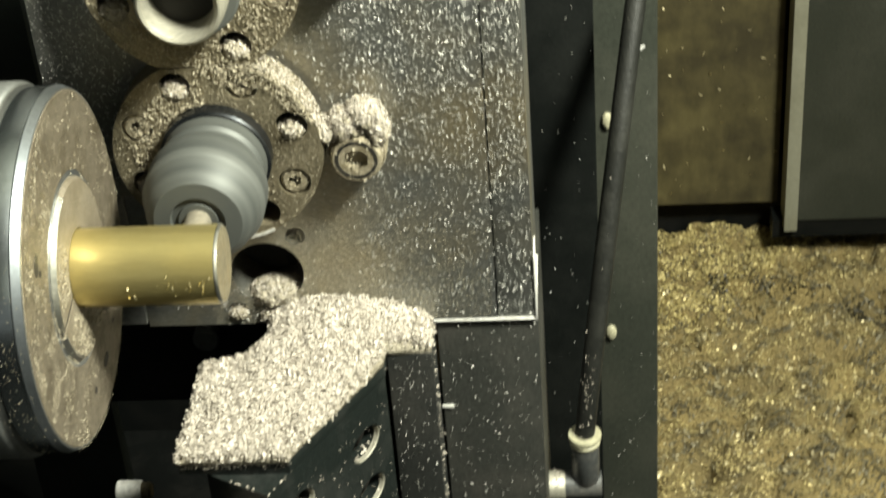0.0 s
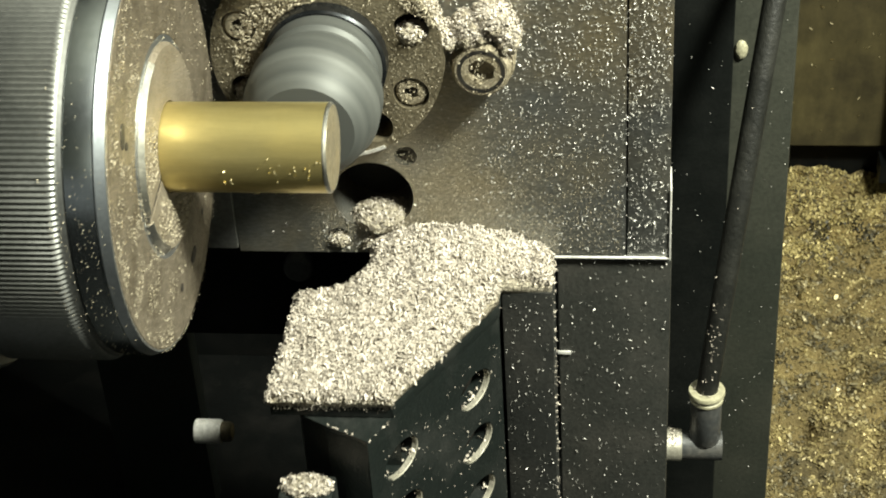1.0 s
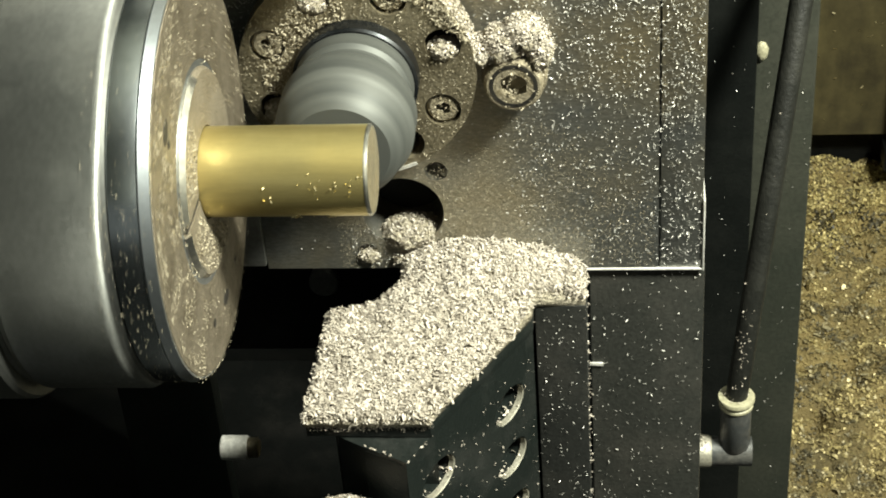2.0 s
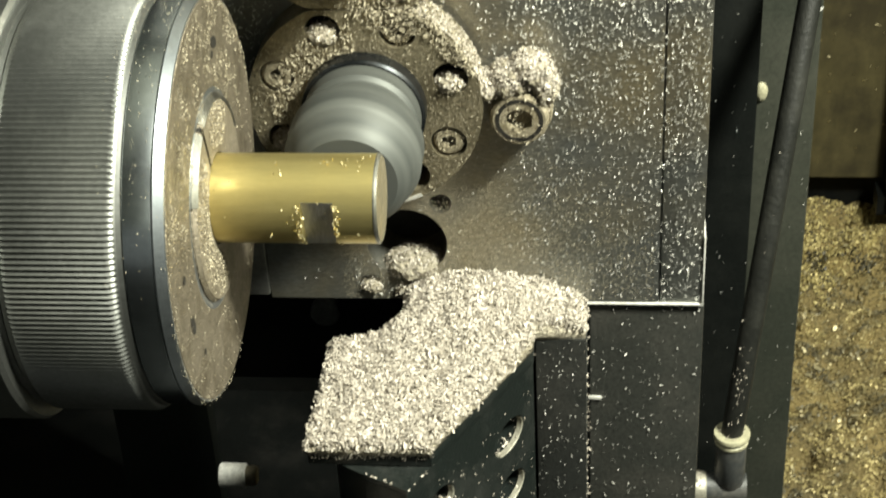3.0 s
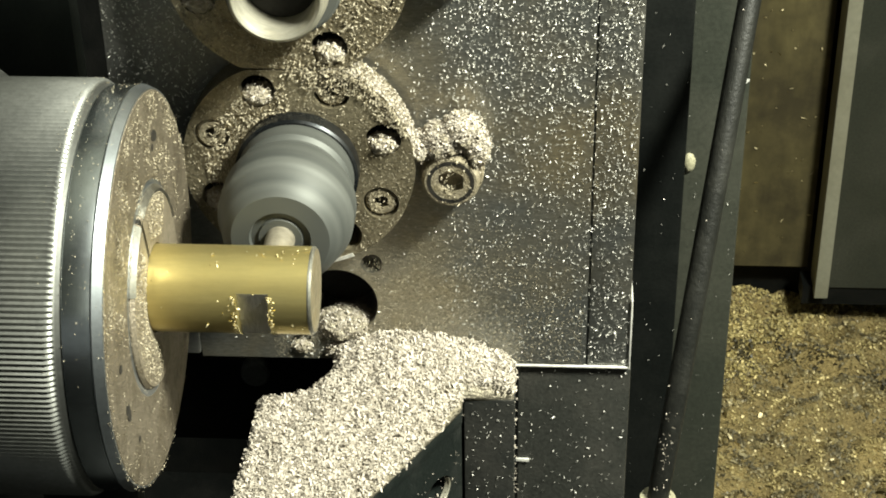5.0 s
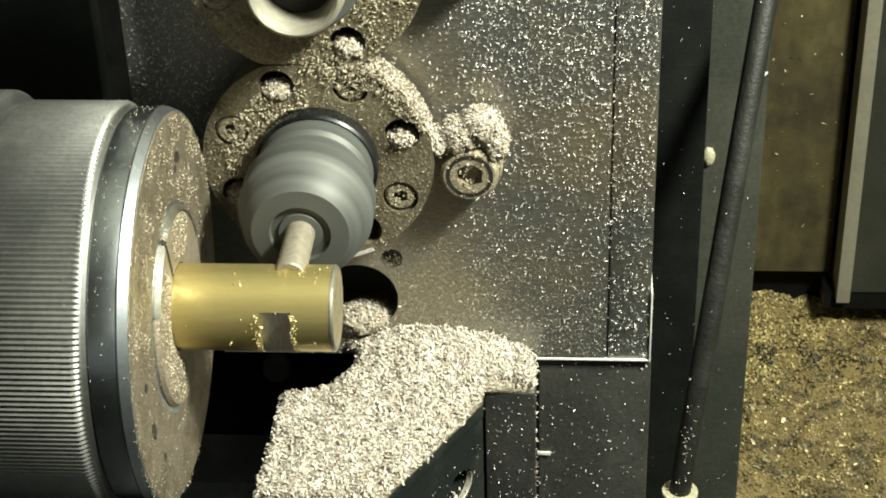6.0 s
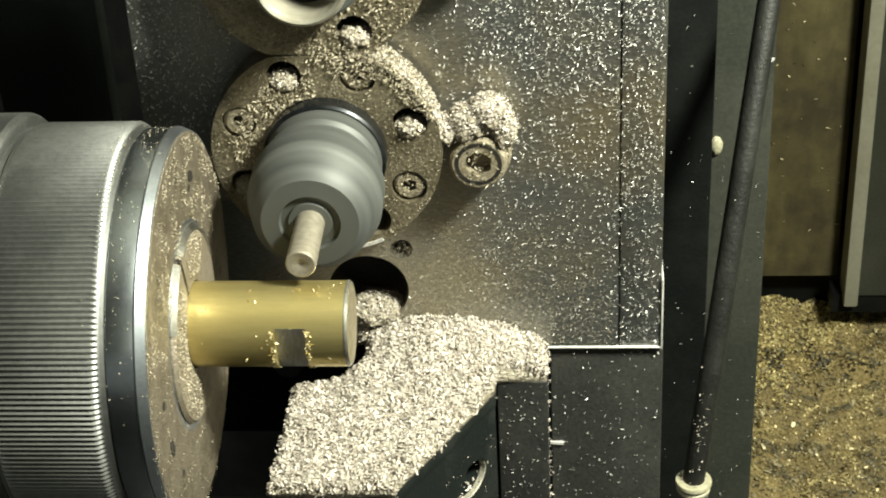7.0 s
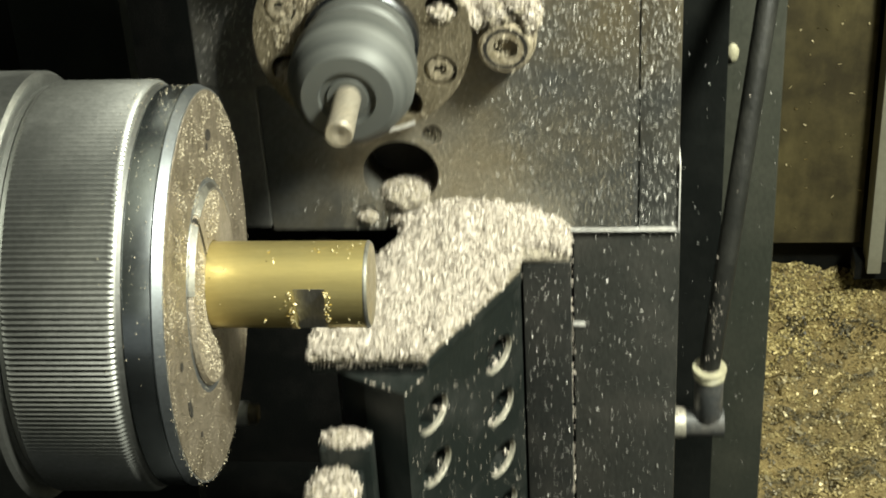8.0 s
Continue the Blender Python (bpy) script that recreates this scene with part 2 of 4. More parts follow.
def prism(outline, z0, z1, bevel=0.0):
    bm = bmesh.new()
    low = [bm.verts.new((x, y, z0)) for x, y in outline]
    top = [bm.verts.new((x, y, z1)) for x, y in outline]
    bm.faces.new(low)
    bm.faces.new(top)
    n = len(outline)
    for i in range(n):
        bm.faces.new((low[i], low[(i + 1) % n], top[(i + 1) % n], top[i]))
    if bevel:
        bmesh.ops.bevel(bm, geom=list(bm.edges), offset=bevel, segments=2, profile=0.6, affect="EDGES")
    return bm


def tube(points, radius, steps=20):
    """A round rope along points."""
    bm = bmesh.new()
    rings = []
    pts = [Vector(p) for p in points]
    for i, p in enumerate(pts):
        d = (pts[min(i + 1, len(pts) - 1)] - pts[max(i - 1, 0)]).normalized()
        u = d.cross(Vector((0, 1, 0.2))).normalized()
        w = d.cross(u)
        rings.append([bm.verts.new(p + radius * (u * math.cos(a) + w * math.sin(a))) for a in (2 * math.pi * k / steps for k in range(steps))])
    for p, q in zip(rings, rings[1:]):
        for k in range(steps):
            bm.faces.new((p[k], p[(k + 1) % steps], q[(k + 1) % steps], q[k]))
    bm.faces.new(rings[0])
    bm.faces.new(rings[-1])
    return bm


rng = np.random.default_rng(7)


def flakes(name, points, normals, length, width, material, base, label, category, tilt=0.6, lift=0.0, kind="stuff", parent=None):
    """Curled chips, each a bent strip of two faces, strewn over points with normals (millimetres)."""
    P, N = np.asarray(points, float), np.asarray(normals, float)
    n = len(P)
    N = N + tilt * rng.normal(size=(n, 3))
    N /= np.linalg.norm(N, axis=1)[:, None]
    U = np.cross(N, rng.normal(size=(n, 3)))
    U /= np.linalg.norm(U, axis=1)[:, None]
    W = np.cross(N, U)
    ln = rng.uniform(*length, n)[:, None] * rng.choice([0.6, 1.0, 1.35], (n, 1), p=[0.4, 0.45, 0.15])
    wd = rng.uniform(*width, n)[:, None]
    curl = rng.uniform(-0.1, 0.45, (n, 1)) * ln
    C = P + N * lift
    V = np.empty((n, 6, 3))
    for k, (s, h) in enumerate(((-0.5, 0.0), (0.0, 1.0), (0.5, 0.0))):
        mid = C + U * ln * s + N * curl * h
        taper = 1.0 if k == 1 else 0.6
        V[:, 2 * k] = mid - W * wd * 0.5 * taper
        V[:, 2 * k + 1] = mid + W * wd * 0.5 * taper
    idx = np.arange(n)[:, None] * 6
    F = np.concatenate([idx + np.array([0, 1, 3, 2]), idx + np.array([2, 3, 5, 4])])
    origin = np.array(base, float)
    me = bpy.data.meshes.new(name)
    me.from_pydata(((V.reshape(-1, 3) - origin) * MM).tolist(), [], F.tolist())
    me.materials.append(material)
    ob = new(name, me)
    ob.location = Vector(base) * MM
    return tagged(ob, label, category, "", kind)


def on_plane(n, x0, x1, z0, z1, y, keep=None):
    """Points strewn on an upright plane that faces the viewer."""
    out = []
    while len(out) < n:
        p = (rng.uniform(x0, x1), rng.uniform(z0, z1))
        if keep is None or rng.random() < keep(*p):
            out.append((p[0], y, p[1]))
    return np.array(out), np.tile((0.0, -1.0, 0.0), (n, 1))


def blob(n, centre, radii, floor=-1e9):
    """Points on the upper, near side of a lump, with their normals."""
    d = rng.normal(size=(n, 3))
    d /= np.linalg.norm(d, axis=1)[:, None]
    d[:, 2] = np.where(rng.random(n) < 0.75, np.abs(d[:, 2]), d[:, 2])
    p = np.array(centre) + d * np.array(radii) * rng.uniform(0.8, 1.05, (n, 1))
    p += rng.normal(size=(n, 3)) * 0.22
    p[:, 2] = np.maximum(p[:, 2], floor)
    return p, d / np.array(radii) / np.linalg.norm(d / np.array(radii), axis=1)[:, None]


def lump(name, centre, radii, material, seed=0, rough=0.18, bm=None):
    bm = bm or bmesh.new()
    made = bmesh.ops.create_icosphere(bm, subdivisions=4, radius=1)["verts"]
    for v in made:
        d = v.co.copy()
        k = 1 + rough * noise.noise(d * 2.3 + Vector((seed, 0, 0))) + rough * 0.7 * noise.noise(d * 6 + Vector((0, seed, 0)))
        v.co = Vector(c + a * r * k for c, a, r in zip(centre, d, radii))
    return bm


def socket_screw(cx, cz, front, r, height, parent, name="cap_screw", label="socket cap screw with chips in its hex", mat=None):
    """A cap screw that faces the viewer, with a hexagon socket."""
    bm = lathe([(height, r), (0.7, r), (0.0, r - 0.7), (0.0, r * 0.52)], "y", (cx, front, cz), 40, close=False)
    bmesh.ops.delete(bm, geom=[f for f in bm.faces if len(f.verts) > 4], context="FACES_ONLY")
    ring = sorted((v for v in bm.verts if abs(v.co.y - front) < 1e-3 and (v.co.x - cx) ** 2 + (v.co.z - cz) ** 2 < (r * 0.6) ** 2), key=lambda v: math.atan2(v.co.z - cz, v.co.x - cx))
    for v in ring:
        a = math.atan2(v.co.z - cz, v.co.x - cx)
        k = r * 0.5 * math.cos(math.pi / 6) / math.cos((a + math.pi / 6) % (math.pi / 3) - math.pi / 6)
        v.co = Vector((cx + k * math.cos(a), front, cz + k * math.sin(a)))
    low = [bm.verts.new(v.co + Vector((0, min(height * 0.6, r), 0))) for v in ring]
    n = len(ring)
    for i in range(n):
        bm.faces.new((ring[i], ring[(i + 1) % n], low[(i + 1) % n], low[i]))
    bm.faces.new(low)
    return part(name, bm, mat or DUSTY, parent, label)


def facing(front):
    return lambda u, v, d: (u, front + d, v)


SLIDING = []


def rides(ob):
    SLIDING.append(ob)
    return ob


# ---- the machine's housing ----
YP = 61.8      # the tool plate's face
YF = 51.1      # the flanges' face


def housing():
    def flat(name, x0, x1, y0, y1, z0, z1, mat, label, category="wall"):
        bm = box(x0, x1, y0, y1, z0, z1)
        ob = single(name, bm, mat, ((x0 + x1) / 2, (y0 + y1) / 2, z0), label, category, kind="structure", smooth=0)
        return ob
    # chip bed: one uneven sheet
    bm = bmesh.new()
    xs = [-600 + 66 * k for k in range(10)] + [62 + 3 * k for k in range(86)] + [330 + 27 * k for k in range(11)]
    ys = [-700 + 60 * k for k in range(15)] + [202 + 4 * k for k in range(50)] + [402 + 3 * k for k in range(73)]
    nx, ny = len(xs) - 1, len(ys) - 1
    grid = [[bm.verts.new((x, y, sump_height(x, y))) for y in ys] for x in xs]
    for i in range(nx):
        for j in range(ny):
            bm.faces.new((grid[i][j], grid[i + 1][j], grid[i + 1][j + 1], grid[i][j + 1]))
    single("floor", bm, SUMP, (0, 0, -409), "machine tray covered in oily brass chips", "floor", kind="structure", smooth=180)
    flat("wall_north", 100, 200.2, 585, 600, -373.5, 620, WALL, "oil-yellowed painted sheet-metal back wall")
    # black colour stands in for shade in the gaps and behind the chuck
    flat("wall_north_lower", -600, 600, 606, 620, -420, 620, BLACK, "rear wall coloured black for the deep shade")
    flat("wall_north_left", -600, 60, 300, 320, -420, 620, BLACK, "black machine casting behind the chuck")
    # two unseen walls, added to narrow the light that enters from the front
    flat("wall_south", -600, 520, -520, -500, -420, 0, BLACK, "unseen black wall added to block low light from the front")
    flat("wall_south_upper", -600, 520, -520, -500, 170, 620, PANEL, "unseen dark green wall added to narrow the light from the front")
    flat("wall_column", -140, -104, 205, 214, -300, 619, SHADED, "dark green machine column behind the chuck, coloured for deep shade")
    # black boxes added over the front tray to stop light bouncing up
    flat("machine_bed", -600, 60, -498, 298, -424, -300, BLACK, "black machine bed below the spindle, added to stop light from below", "machine bed")
    flat("bounce_block", 60.2, 518, -498, 200, -424, -302, BLACK, "unseen black box added to stop light bouncing off the tray", "machine bed")
    flat("wall_west", -620, -600, -700, 620, -420, 620, BLACK, "black painted machine side wall")
    # unseen wall, kept pale to throw light and reflections on the chuck
    flat("wall_east", 520, 540, -700, 605, -420, 619, ENAMEL, "unseen pale grey side wall added to bounce light")
    # the unseen roof is pale for the same bounce
    bm = box(-620, 620, -700, 620, 620, 640)
    single("ceiling", bm, ENAMEL, (0, 0, 620), "unseen pale grey roof, pale so that it reflects light", "ceiling", kind="structure", smooth=0)
    post = single("post", box(201.6, 209.4, 560, 580, -379, 619, 0.8), POST, (205.5, 570, -379), "pale grey-green upright trim strip", "post", kind="structure")
    flat("wall_panel", 209.4, 420, 566, 580, -375, 619, PANEL, "dark green sheet-metal panel beside the trim strip")
    # black strip put in for the shade of the gap below the panel
    flat("wall_foot", 196, 420, 568, 584, -388, -376, BLACK, "black strip standing in for the shaded gap under the panel")


def sump_height(x, y):
    h = -409 + 6 * noise.noise(Vector((x / 70, y / 70, 0))) + 6.5 * noise.noise(Vector((x / 22, y / 22, 3))) + 5.5 * noise.noise(Vector((x / 9, y / 9, 5)))
    h -= 10 * max(0.0, 1 - ((x - 285) / 50) ** 2 - ((y - 520) / 45) ** 2)
    h -= 34 * max(0.0, noise.noise(Vector((x / 19, y / 14, 21))) - 0.2)
    # a trench before the golden mound, with pits
    h -= 15 * math.exp(-((y - 548 + 0.28 * (x - 168)) / 7) ** 2) * min(1.0, max(0.0, (x - 158) / 14))
    dx, dy = (x - 160) / 50, (y - 585) / 36
    ex, ey = (x - 140) / 34, (y - 527) / 18
    return h - 1.5 * max(0.0, 1 - dx * dx - dy * dy) ** 0.5 + 6 * max(0.0, 1 - ex * ex - ey * ey) ** 0.5


def lamp_body():
    lamp = thing("machine_lamp", tuple(v / MM for v in LAMP_AT), "long white machine work lamp under the roof", "lamp")
    m = look(LAMP_AT, (0.01, 0.03, -0.02))
    for name, dims, mat in (("lamp_housing", (75, 48, 12), PANEL),):
        bm = box(-dims[0], dims[0], -dims[1], dims[1], 4, 4 + 2 * dims[2], 3)
        for v in bm.verts:
            v.co = (m @ (v.co * MM)) / MM
        part(name, bm, mat, lamp)
    x, y, z = (v / MM for v in LAMP_AT)
    part("bracket", box(x - 12, x + 12, y - 20, y + 4, z + 14, 621, 1), PANEL, lamp, "sheet-metal bracket")


# ---- the spindle ----
def chuck():
    """Everything that turns with the main spindle, but for the bar."""
    ob = thing("collet_chuck", (-60, 0, 0), "knurled steel collet chuck with polished front rings, dusted with chips", "chuck")
    # knurled nut: straight ridges round a barrel
    n = 480
    bm = bmesh.new()
    rings = []
    for x, r, ridge in ((-65.5, 40.2, 0), (-65, 41.8, 0), (-64, 42.2, 0), (-63.5, 42.3, 0.33), (-44.0, 42.3, 0.33), (-43.3, 41.9, 0.16), (-42.7, 41.6, 0.03), (-42.5, 41.5, 0)):
        rings.append([bm.verts.new((x, (r + (ridge if i % 2 else -ridge)) * math.cos(2 * math.pi * i / n), (r + (ridge if i % 2 else -ridge)) * math.sin(2 * math.pi * i / n))) for i in range(n)])
    for p, q in zip(rings, rings[1:]):
        for i in range(n):
            bm.faces.new((p[i], p[(i + 1) % n], q[(i + 1) % n], q[i]))
    part("knurled_nut", bm, NUT, ob, "grey steel nut with fine straight knurling", smooth=25)
    part("rear_bevel", lathe([(-42.55, 41.45), (-41.7, 41.2), (-41.5, 40.8)], "x", (0, 0, 0), 128), NUT, ob, "dull bevelled ring")
    part("dark_band", lathe([(-41.6, 40.9), (-41.3, 41.3), (-36.2, 41.3), (-35.9, 41.1)], "x", (0, 0, 0), 128), BAND, ob, "dark polished band")
    part("front_ring", lathe([(-36.0, 41.4), (-35.7, 41.5), (-33.85, 40.75), (-33.75, 40.45)], "x", (0, 0, 0), 128), CHROME, ob, "bright polished chamfered ring")
    # face: an annulus with a groove round the collet
    face = bmesh.new()
    lathe([(-33.9, 40.6), (-33.6, 40.2), (-33.5, 23.0), (-33.7, 22.3), (-36.0, 22.0), (-36.0, 40.0)], "x", (0, 0, 0), 128, face, close=True)
    part("face", face, FACE, ob, "dull front face smeared with fine chips")
    # dark ring laid in the groove to give it its shade
    part("groove", lathe([(-36.2, 20.95), (-34.9, 20.95), (-34.9, 22.2), (-36.2, 22.2)], "x", (0, 0, 0), 96, close=True), BORE, ob, "dark ring for the shade in the groove round the collet")
    # collet: slit once, standing a little proud of the groove
    col = bmesh.new()
    a0, half = radians(108), 0.7
    steps = 96
    prof = ((-37, 20.9), (-33.4, 20.9), (-32.6, 20.2), (-32.7, 13.0), (-32.8, 9.3), (-37, 9.2))
    rows = []
    for k in range(steps + 1):
        row = []
        for x, r in prof:
            gap = half / r
            a = a0 + gap + (2 * math.pi - 2 * gap) * k / steps
            row.append(col.verts.new((x, r * math.cos(a), r * math.sin(a))))
        rows.append(row)
    m = len(prof)
    for p, q in zip(rows, rows[1:]):
        for i in range(m):
            col.faces.new((p[i], p[(i + 1) % m], q[(i + 1) % m], q[i]))
    col.faces.new(rows[0])
    col.faces.new(rows[-1])
    part("collet", col, COLLET, ob, "split steel collet ring around the bar")
    # near-black fill that stands for the shade deep in the slit
    bm = box(-36.8, -32.95, -0.62, 0.62, 9.25, 20.9)
    bmesh.ops.rotate(bm, verts=bm.verts, cent=(0, 0, 0), matrix=Matrix.Rotation(a0 - math.pi / 2, 3, "X"))
    part("slit", bm, BORE, ob, "near-black fill for the shade in the collet's slit", smooth=0)
    # bright collet chamfer, open at the slit, built only where it catches light
    for from_a, to_a in ((15, 104.5), (111.5, 152)):
        rim = bmesh.new()
        rows = []
        for k in range(steps // 2 + 1):
            a = radians(from_a + (to_a - from_a) * k / (steps // 2))
            rows.append([rim.verts.new((x, r * math.cos(a), r * math.sin(a))) for x, r in ((-36, 21.3), (-33.35, 21.3), (-32.35, 20.3), (-32.5, 19.7), (-36, 19.7))])
        for p, q in zip(rows, rows[1:]):
            for i in range(5):
                rim.faces.new((p[i], p[(i + 1) % 5], q[(i + 1) % 5], q[i]))
        rim.faces.new(rows[0])
        rim.faces.new(rows[-1])
        part("collet_rim", rim, COLLET_EDGE, ob, "bright chamfered collet rim, built only where it catches light")
    for y, z, r in ((-31.0, 2.0, 0.9), (-24.5, -20.0, 0.7), (12.0, 26.0, 0.8)):
        part("pin_hole", lathe([(-0.06, r * 0.5), (0.0, r), (0.08, r), (0.1, r * 0.55)], "x", (-33.42, y, z), 16), BORE, ob)
    # flat dark strips mark the oblong slots
    for a in (198, 62):
        slot = bmesh.new()
        rows = []
        for k in range(9):
            b = radians(a + 9 * (k / 8 - 0.5))
            w = 0.2 + 1.0 * math.sin(math.pi * k / 8) ** 0.5
            rows.append([slot.verts.new((x, q * math.cos(b), q * math.sin(b))) for x, q in ((-33.55, 31 - w), (-33.4, 31 - w), (-33.4, 31 + w), (-33.55, 31 + w))])
        for p, q in zip(rows, rows[1:]):
            for i in range(4):
                slot.faces.new((p[i], p[(i + 1) % 4], q[(i + 1) % 4], q[i]))
        part("slot", slot, BORE, ob, "dark oblong slot")
    part("rear_flange", lathe([(-66.3, 42.2), (-66.5, 44.0), (-67.4, 44.7), (-84, 44.7), (-85, 43.5)], "x", (0, 0, 0), 128), NUT, ob, "grey steel flange behind the nut")
    part("spindle_nose", lathe([(-240, 41.0), (-90, 41.0), (-88, 42.0), (-68, 42.0), (-65.4, 41.4)], "x", (0, 0, 0), 96), NUT, ob, "grey steel spindle nose behind the nut")
    return ob


def chuck_dust(turning):
    n = 26000
    a = rng.uniform(0, 2 * math.pi, n)
    r = 40 * np.sqrt(rng.uniform(0.07, 1, n))
    y, z = r * np.cos(a), r * np.sin(a)
    clot = np.array([noise.noise(Vector((u / 6, v / 6, 2))) + 0.5 * noise.noise(Vector((u / 2, v / 2, 8))) for u, v in zip(y, z)])
    keep = rng.random(n) < np.where(z > 8, np.clip(0.3 + 2.0 * clot, 0.03, 1), np.clip(0.06 + 0.35 * clot, 0.015, 1))
    P = np.stack([np.full(n, -33.4) + np.where(r < 20.8, 0.5, 0) + 0.3 * np.clip(clot, 0, 1), y, z], 1)[keep]
    # cakes of packed dust on the collet, either side of its slit
    for first_a, span, m in ((44, 52, 500), (120, 143, 1500)):
        bm = bmesh.new()
        grid = []
        for i in range(41):
            a = radians(first_a + span * i / 40)
            w = math.sin(math.pi * min(1, i / 5) / 2) ** 0.6 * min(1, (40 - i) / 6) ** 0.5
            row = []
            for k in range(13):
                q = 15.2 + 4.6 * (k / 6 - 1) * (0.55 + 0.45 * w)
                h = w * (1 - (k / 6 - 1) ** 2) ** 0.5
                x = -32.9 + 0.45 * h * (1 + 0.5 * noise.noise(Vector((i / 3, k / 3, first_a))))
                row.append(bm.verts.new((x, q * math.cos(a), q * math.sin(a))))
            grid.append(row)
        for p, q in zip(grid, grid[1:]):
            for k in range(12):
                bm.faces.new((p[k], p[k + 1], q[k + 1], q[k]))
        bm.faces.new([g[0] for g in grid] + [g[-1] for g in reversed(grid)])
        turning.append(single("dust_cake", bm, COLLET, (-32.8, 0, 0), "cake of packed dust on the collet round the bar", "chips", kind="stuff", smooth=180))
        i = rng.uniform(0, 40, m)
        k = rng.uniform(-0.96, 0.96, m)
        w = np.sin(np.pi * np.minimum(1, i / 5) / 2) ** 0.6 * np.minimum(1, (40 - i) / 6) ** 0.5
        q = 15.2 + 4.6 * k * (0.55 + 0.45 * w)
        a = np.radians(first_a + span * i / 40)
        Q = np.stack([-32.8 + 0.45 * w * np.sqrt(1 - k * k), q * np.cos(a), q * np.sin(a)], 1)
        turning.append(flakes("cake_chips", Q, np.tile((1.0, 0, 0), (m, 1)), (0.2, 0.6), (0.12, 0.3), CHIP_OIL, (-32, 0, 0), "fine pale chips caked on the collet", "chips", 0.7, 0.1))
    # a few on the rings above
    a, x = np.radians(rng.normal(100, 30, 420)), rng.uniform(-46, -34.5, 420)
    q = np.where(x > -36, 41.5 - 0.4 * (x + 36), np.where(x < -43.5, 42.6, np.where(x < -42, 41.7, 41.4)))
    P = np.concatenate([P, np.stack([x, q * np.cos(a), q * np.sin(a)], 1)])
    # and a crust along the rim of the face
    a, q = np.radians(rng.uniform(150, 275, 240)), rng.normal(40.6, 0.5, 240)
    P = np.concatenate([P, np.stack([-33.3 - 0.9 * np.clip(q - 40.3, 0, 2), q * np.cos(a), q * np.sin(a)], 1)])
    n = len(P)
    turning.append(flakes("face_chips", P, np.tile((1.0, 0, 0), (n, 1)), (0.12, 0.45), (0.08, 0.22), CHIP_OIL, (-33, 0, 0), "fine brass chips stuck to the chuck face", "chips", 0.5, 0.1))


def bar():
    """The brass workpiece with a milled flat."""
    ob = thing("brass_bar", (-33, 0, 0), "round brass bar held in the collet, with a milled flat", "workpiece")
    R, a0, half = 9.0, radians(196), radians(44)
    bm = bmesh.new()
    steps = 180
    xs = [(-60, 9.0), (-15.0, 9.0), (-15.0, None), (-8.5, None), (-8.5, 9.0), (-0.45, 9.0), (0.0, 8.55)]
    rings = []
    for x, r in xs:
        ring = []
        for i in range(steps):
            a = 2 * math.pi * i / steps
            d = (a - a0 + math.pi) % (2 * math.pi) - math.pi
            k = r if r else min(R, R * math.cos(half) / math.cos(d) if abs(d) < half else R)
            ring.append(bm.verts.new((x, k * math.cos(a), k * math.sin(a))))
        rings.append(ring)
    for p, q in zip(rings, rings[1:]):
        for i in range(steps):
            j = (i + 1) % steps
            if (p[i].co - q[i].co).length > 1e-6 or (p[j].co - q[j].co).length > 1e-6:
                bm.faces.new((p[i], p[j], q[j], q[i]))
    bm.faces.new(rings[0])
    bm.faces.new(rings[-1])
    bmesh.ops.remove_doubles(bm, verts=bm.verts, dist=1e-5)
    part("bar_body", bm, BRASS, ob, "turned brass bar", smooth=30)
    # the flat itself: bare bright cut, a hair above the bar's own
    bm = bmesh.new()
    d0 = R * math.cos(half) + 0.02
    w = R * math.sin(half) - 0.05
    nrm, tng = Vector((0, math.cos(a0), math.sin(a0))), Vector((0, -math.sin(a0), math.cos(a0)))
    corners = [Vector((x, 0, 0)) + nrm * d0 + tng * s * w for x, s in ((-14.95, -1), (-8.55, -1), (-8.55, 1), (-14.95, 1))]
    top = [bm.verts.new(c) for c in corners]
    low = [bm.verts.new(c - nrm * 0.3) for c in corners]
    bm.faces.new(top)
    bm.faces.new(low)
    for i in range(4):
        bm.faces.new((top[i], top[(i + 1) % 4], low[(i + 1) % 4], low[i]))
    part("milled_flat", bm, MILLED, ob, "grey freshly milled flat", smooth=0)
    bm = lathe([(-0.1, 8.5), (0.02, 8.45), (0.08, 8.2), (0.05, 2.0), (0.05, 0.3)], "x", (0, 0, 0), 64)
    part("end_chamfer", lathe([(-0.75, 8.8), (-0.7, 9.06), (-0.4, 9.05), (0.04, 8.64), (0.0, 8.4)], "x", (0, 0, 0), 96, close=True), COLLET_EDGE, ob, "bright burred chamfer at the bar's end")
    part("end_face", bm, END_CUT, ob, "pale faced-off end of the bar")
    return ob


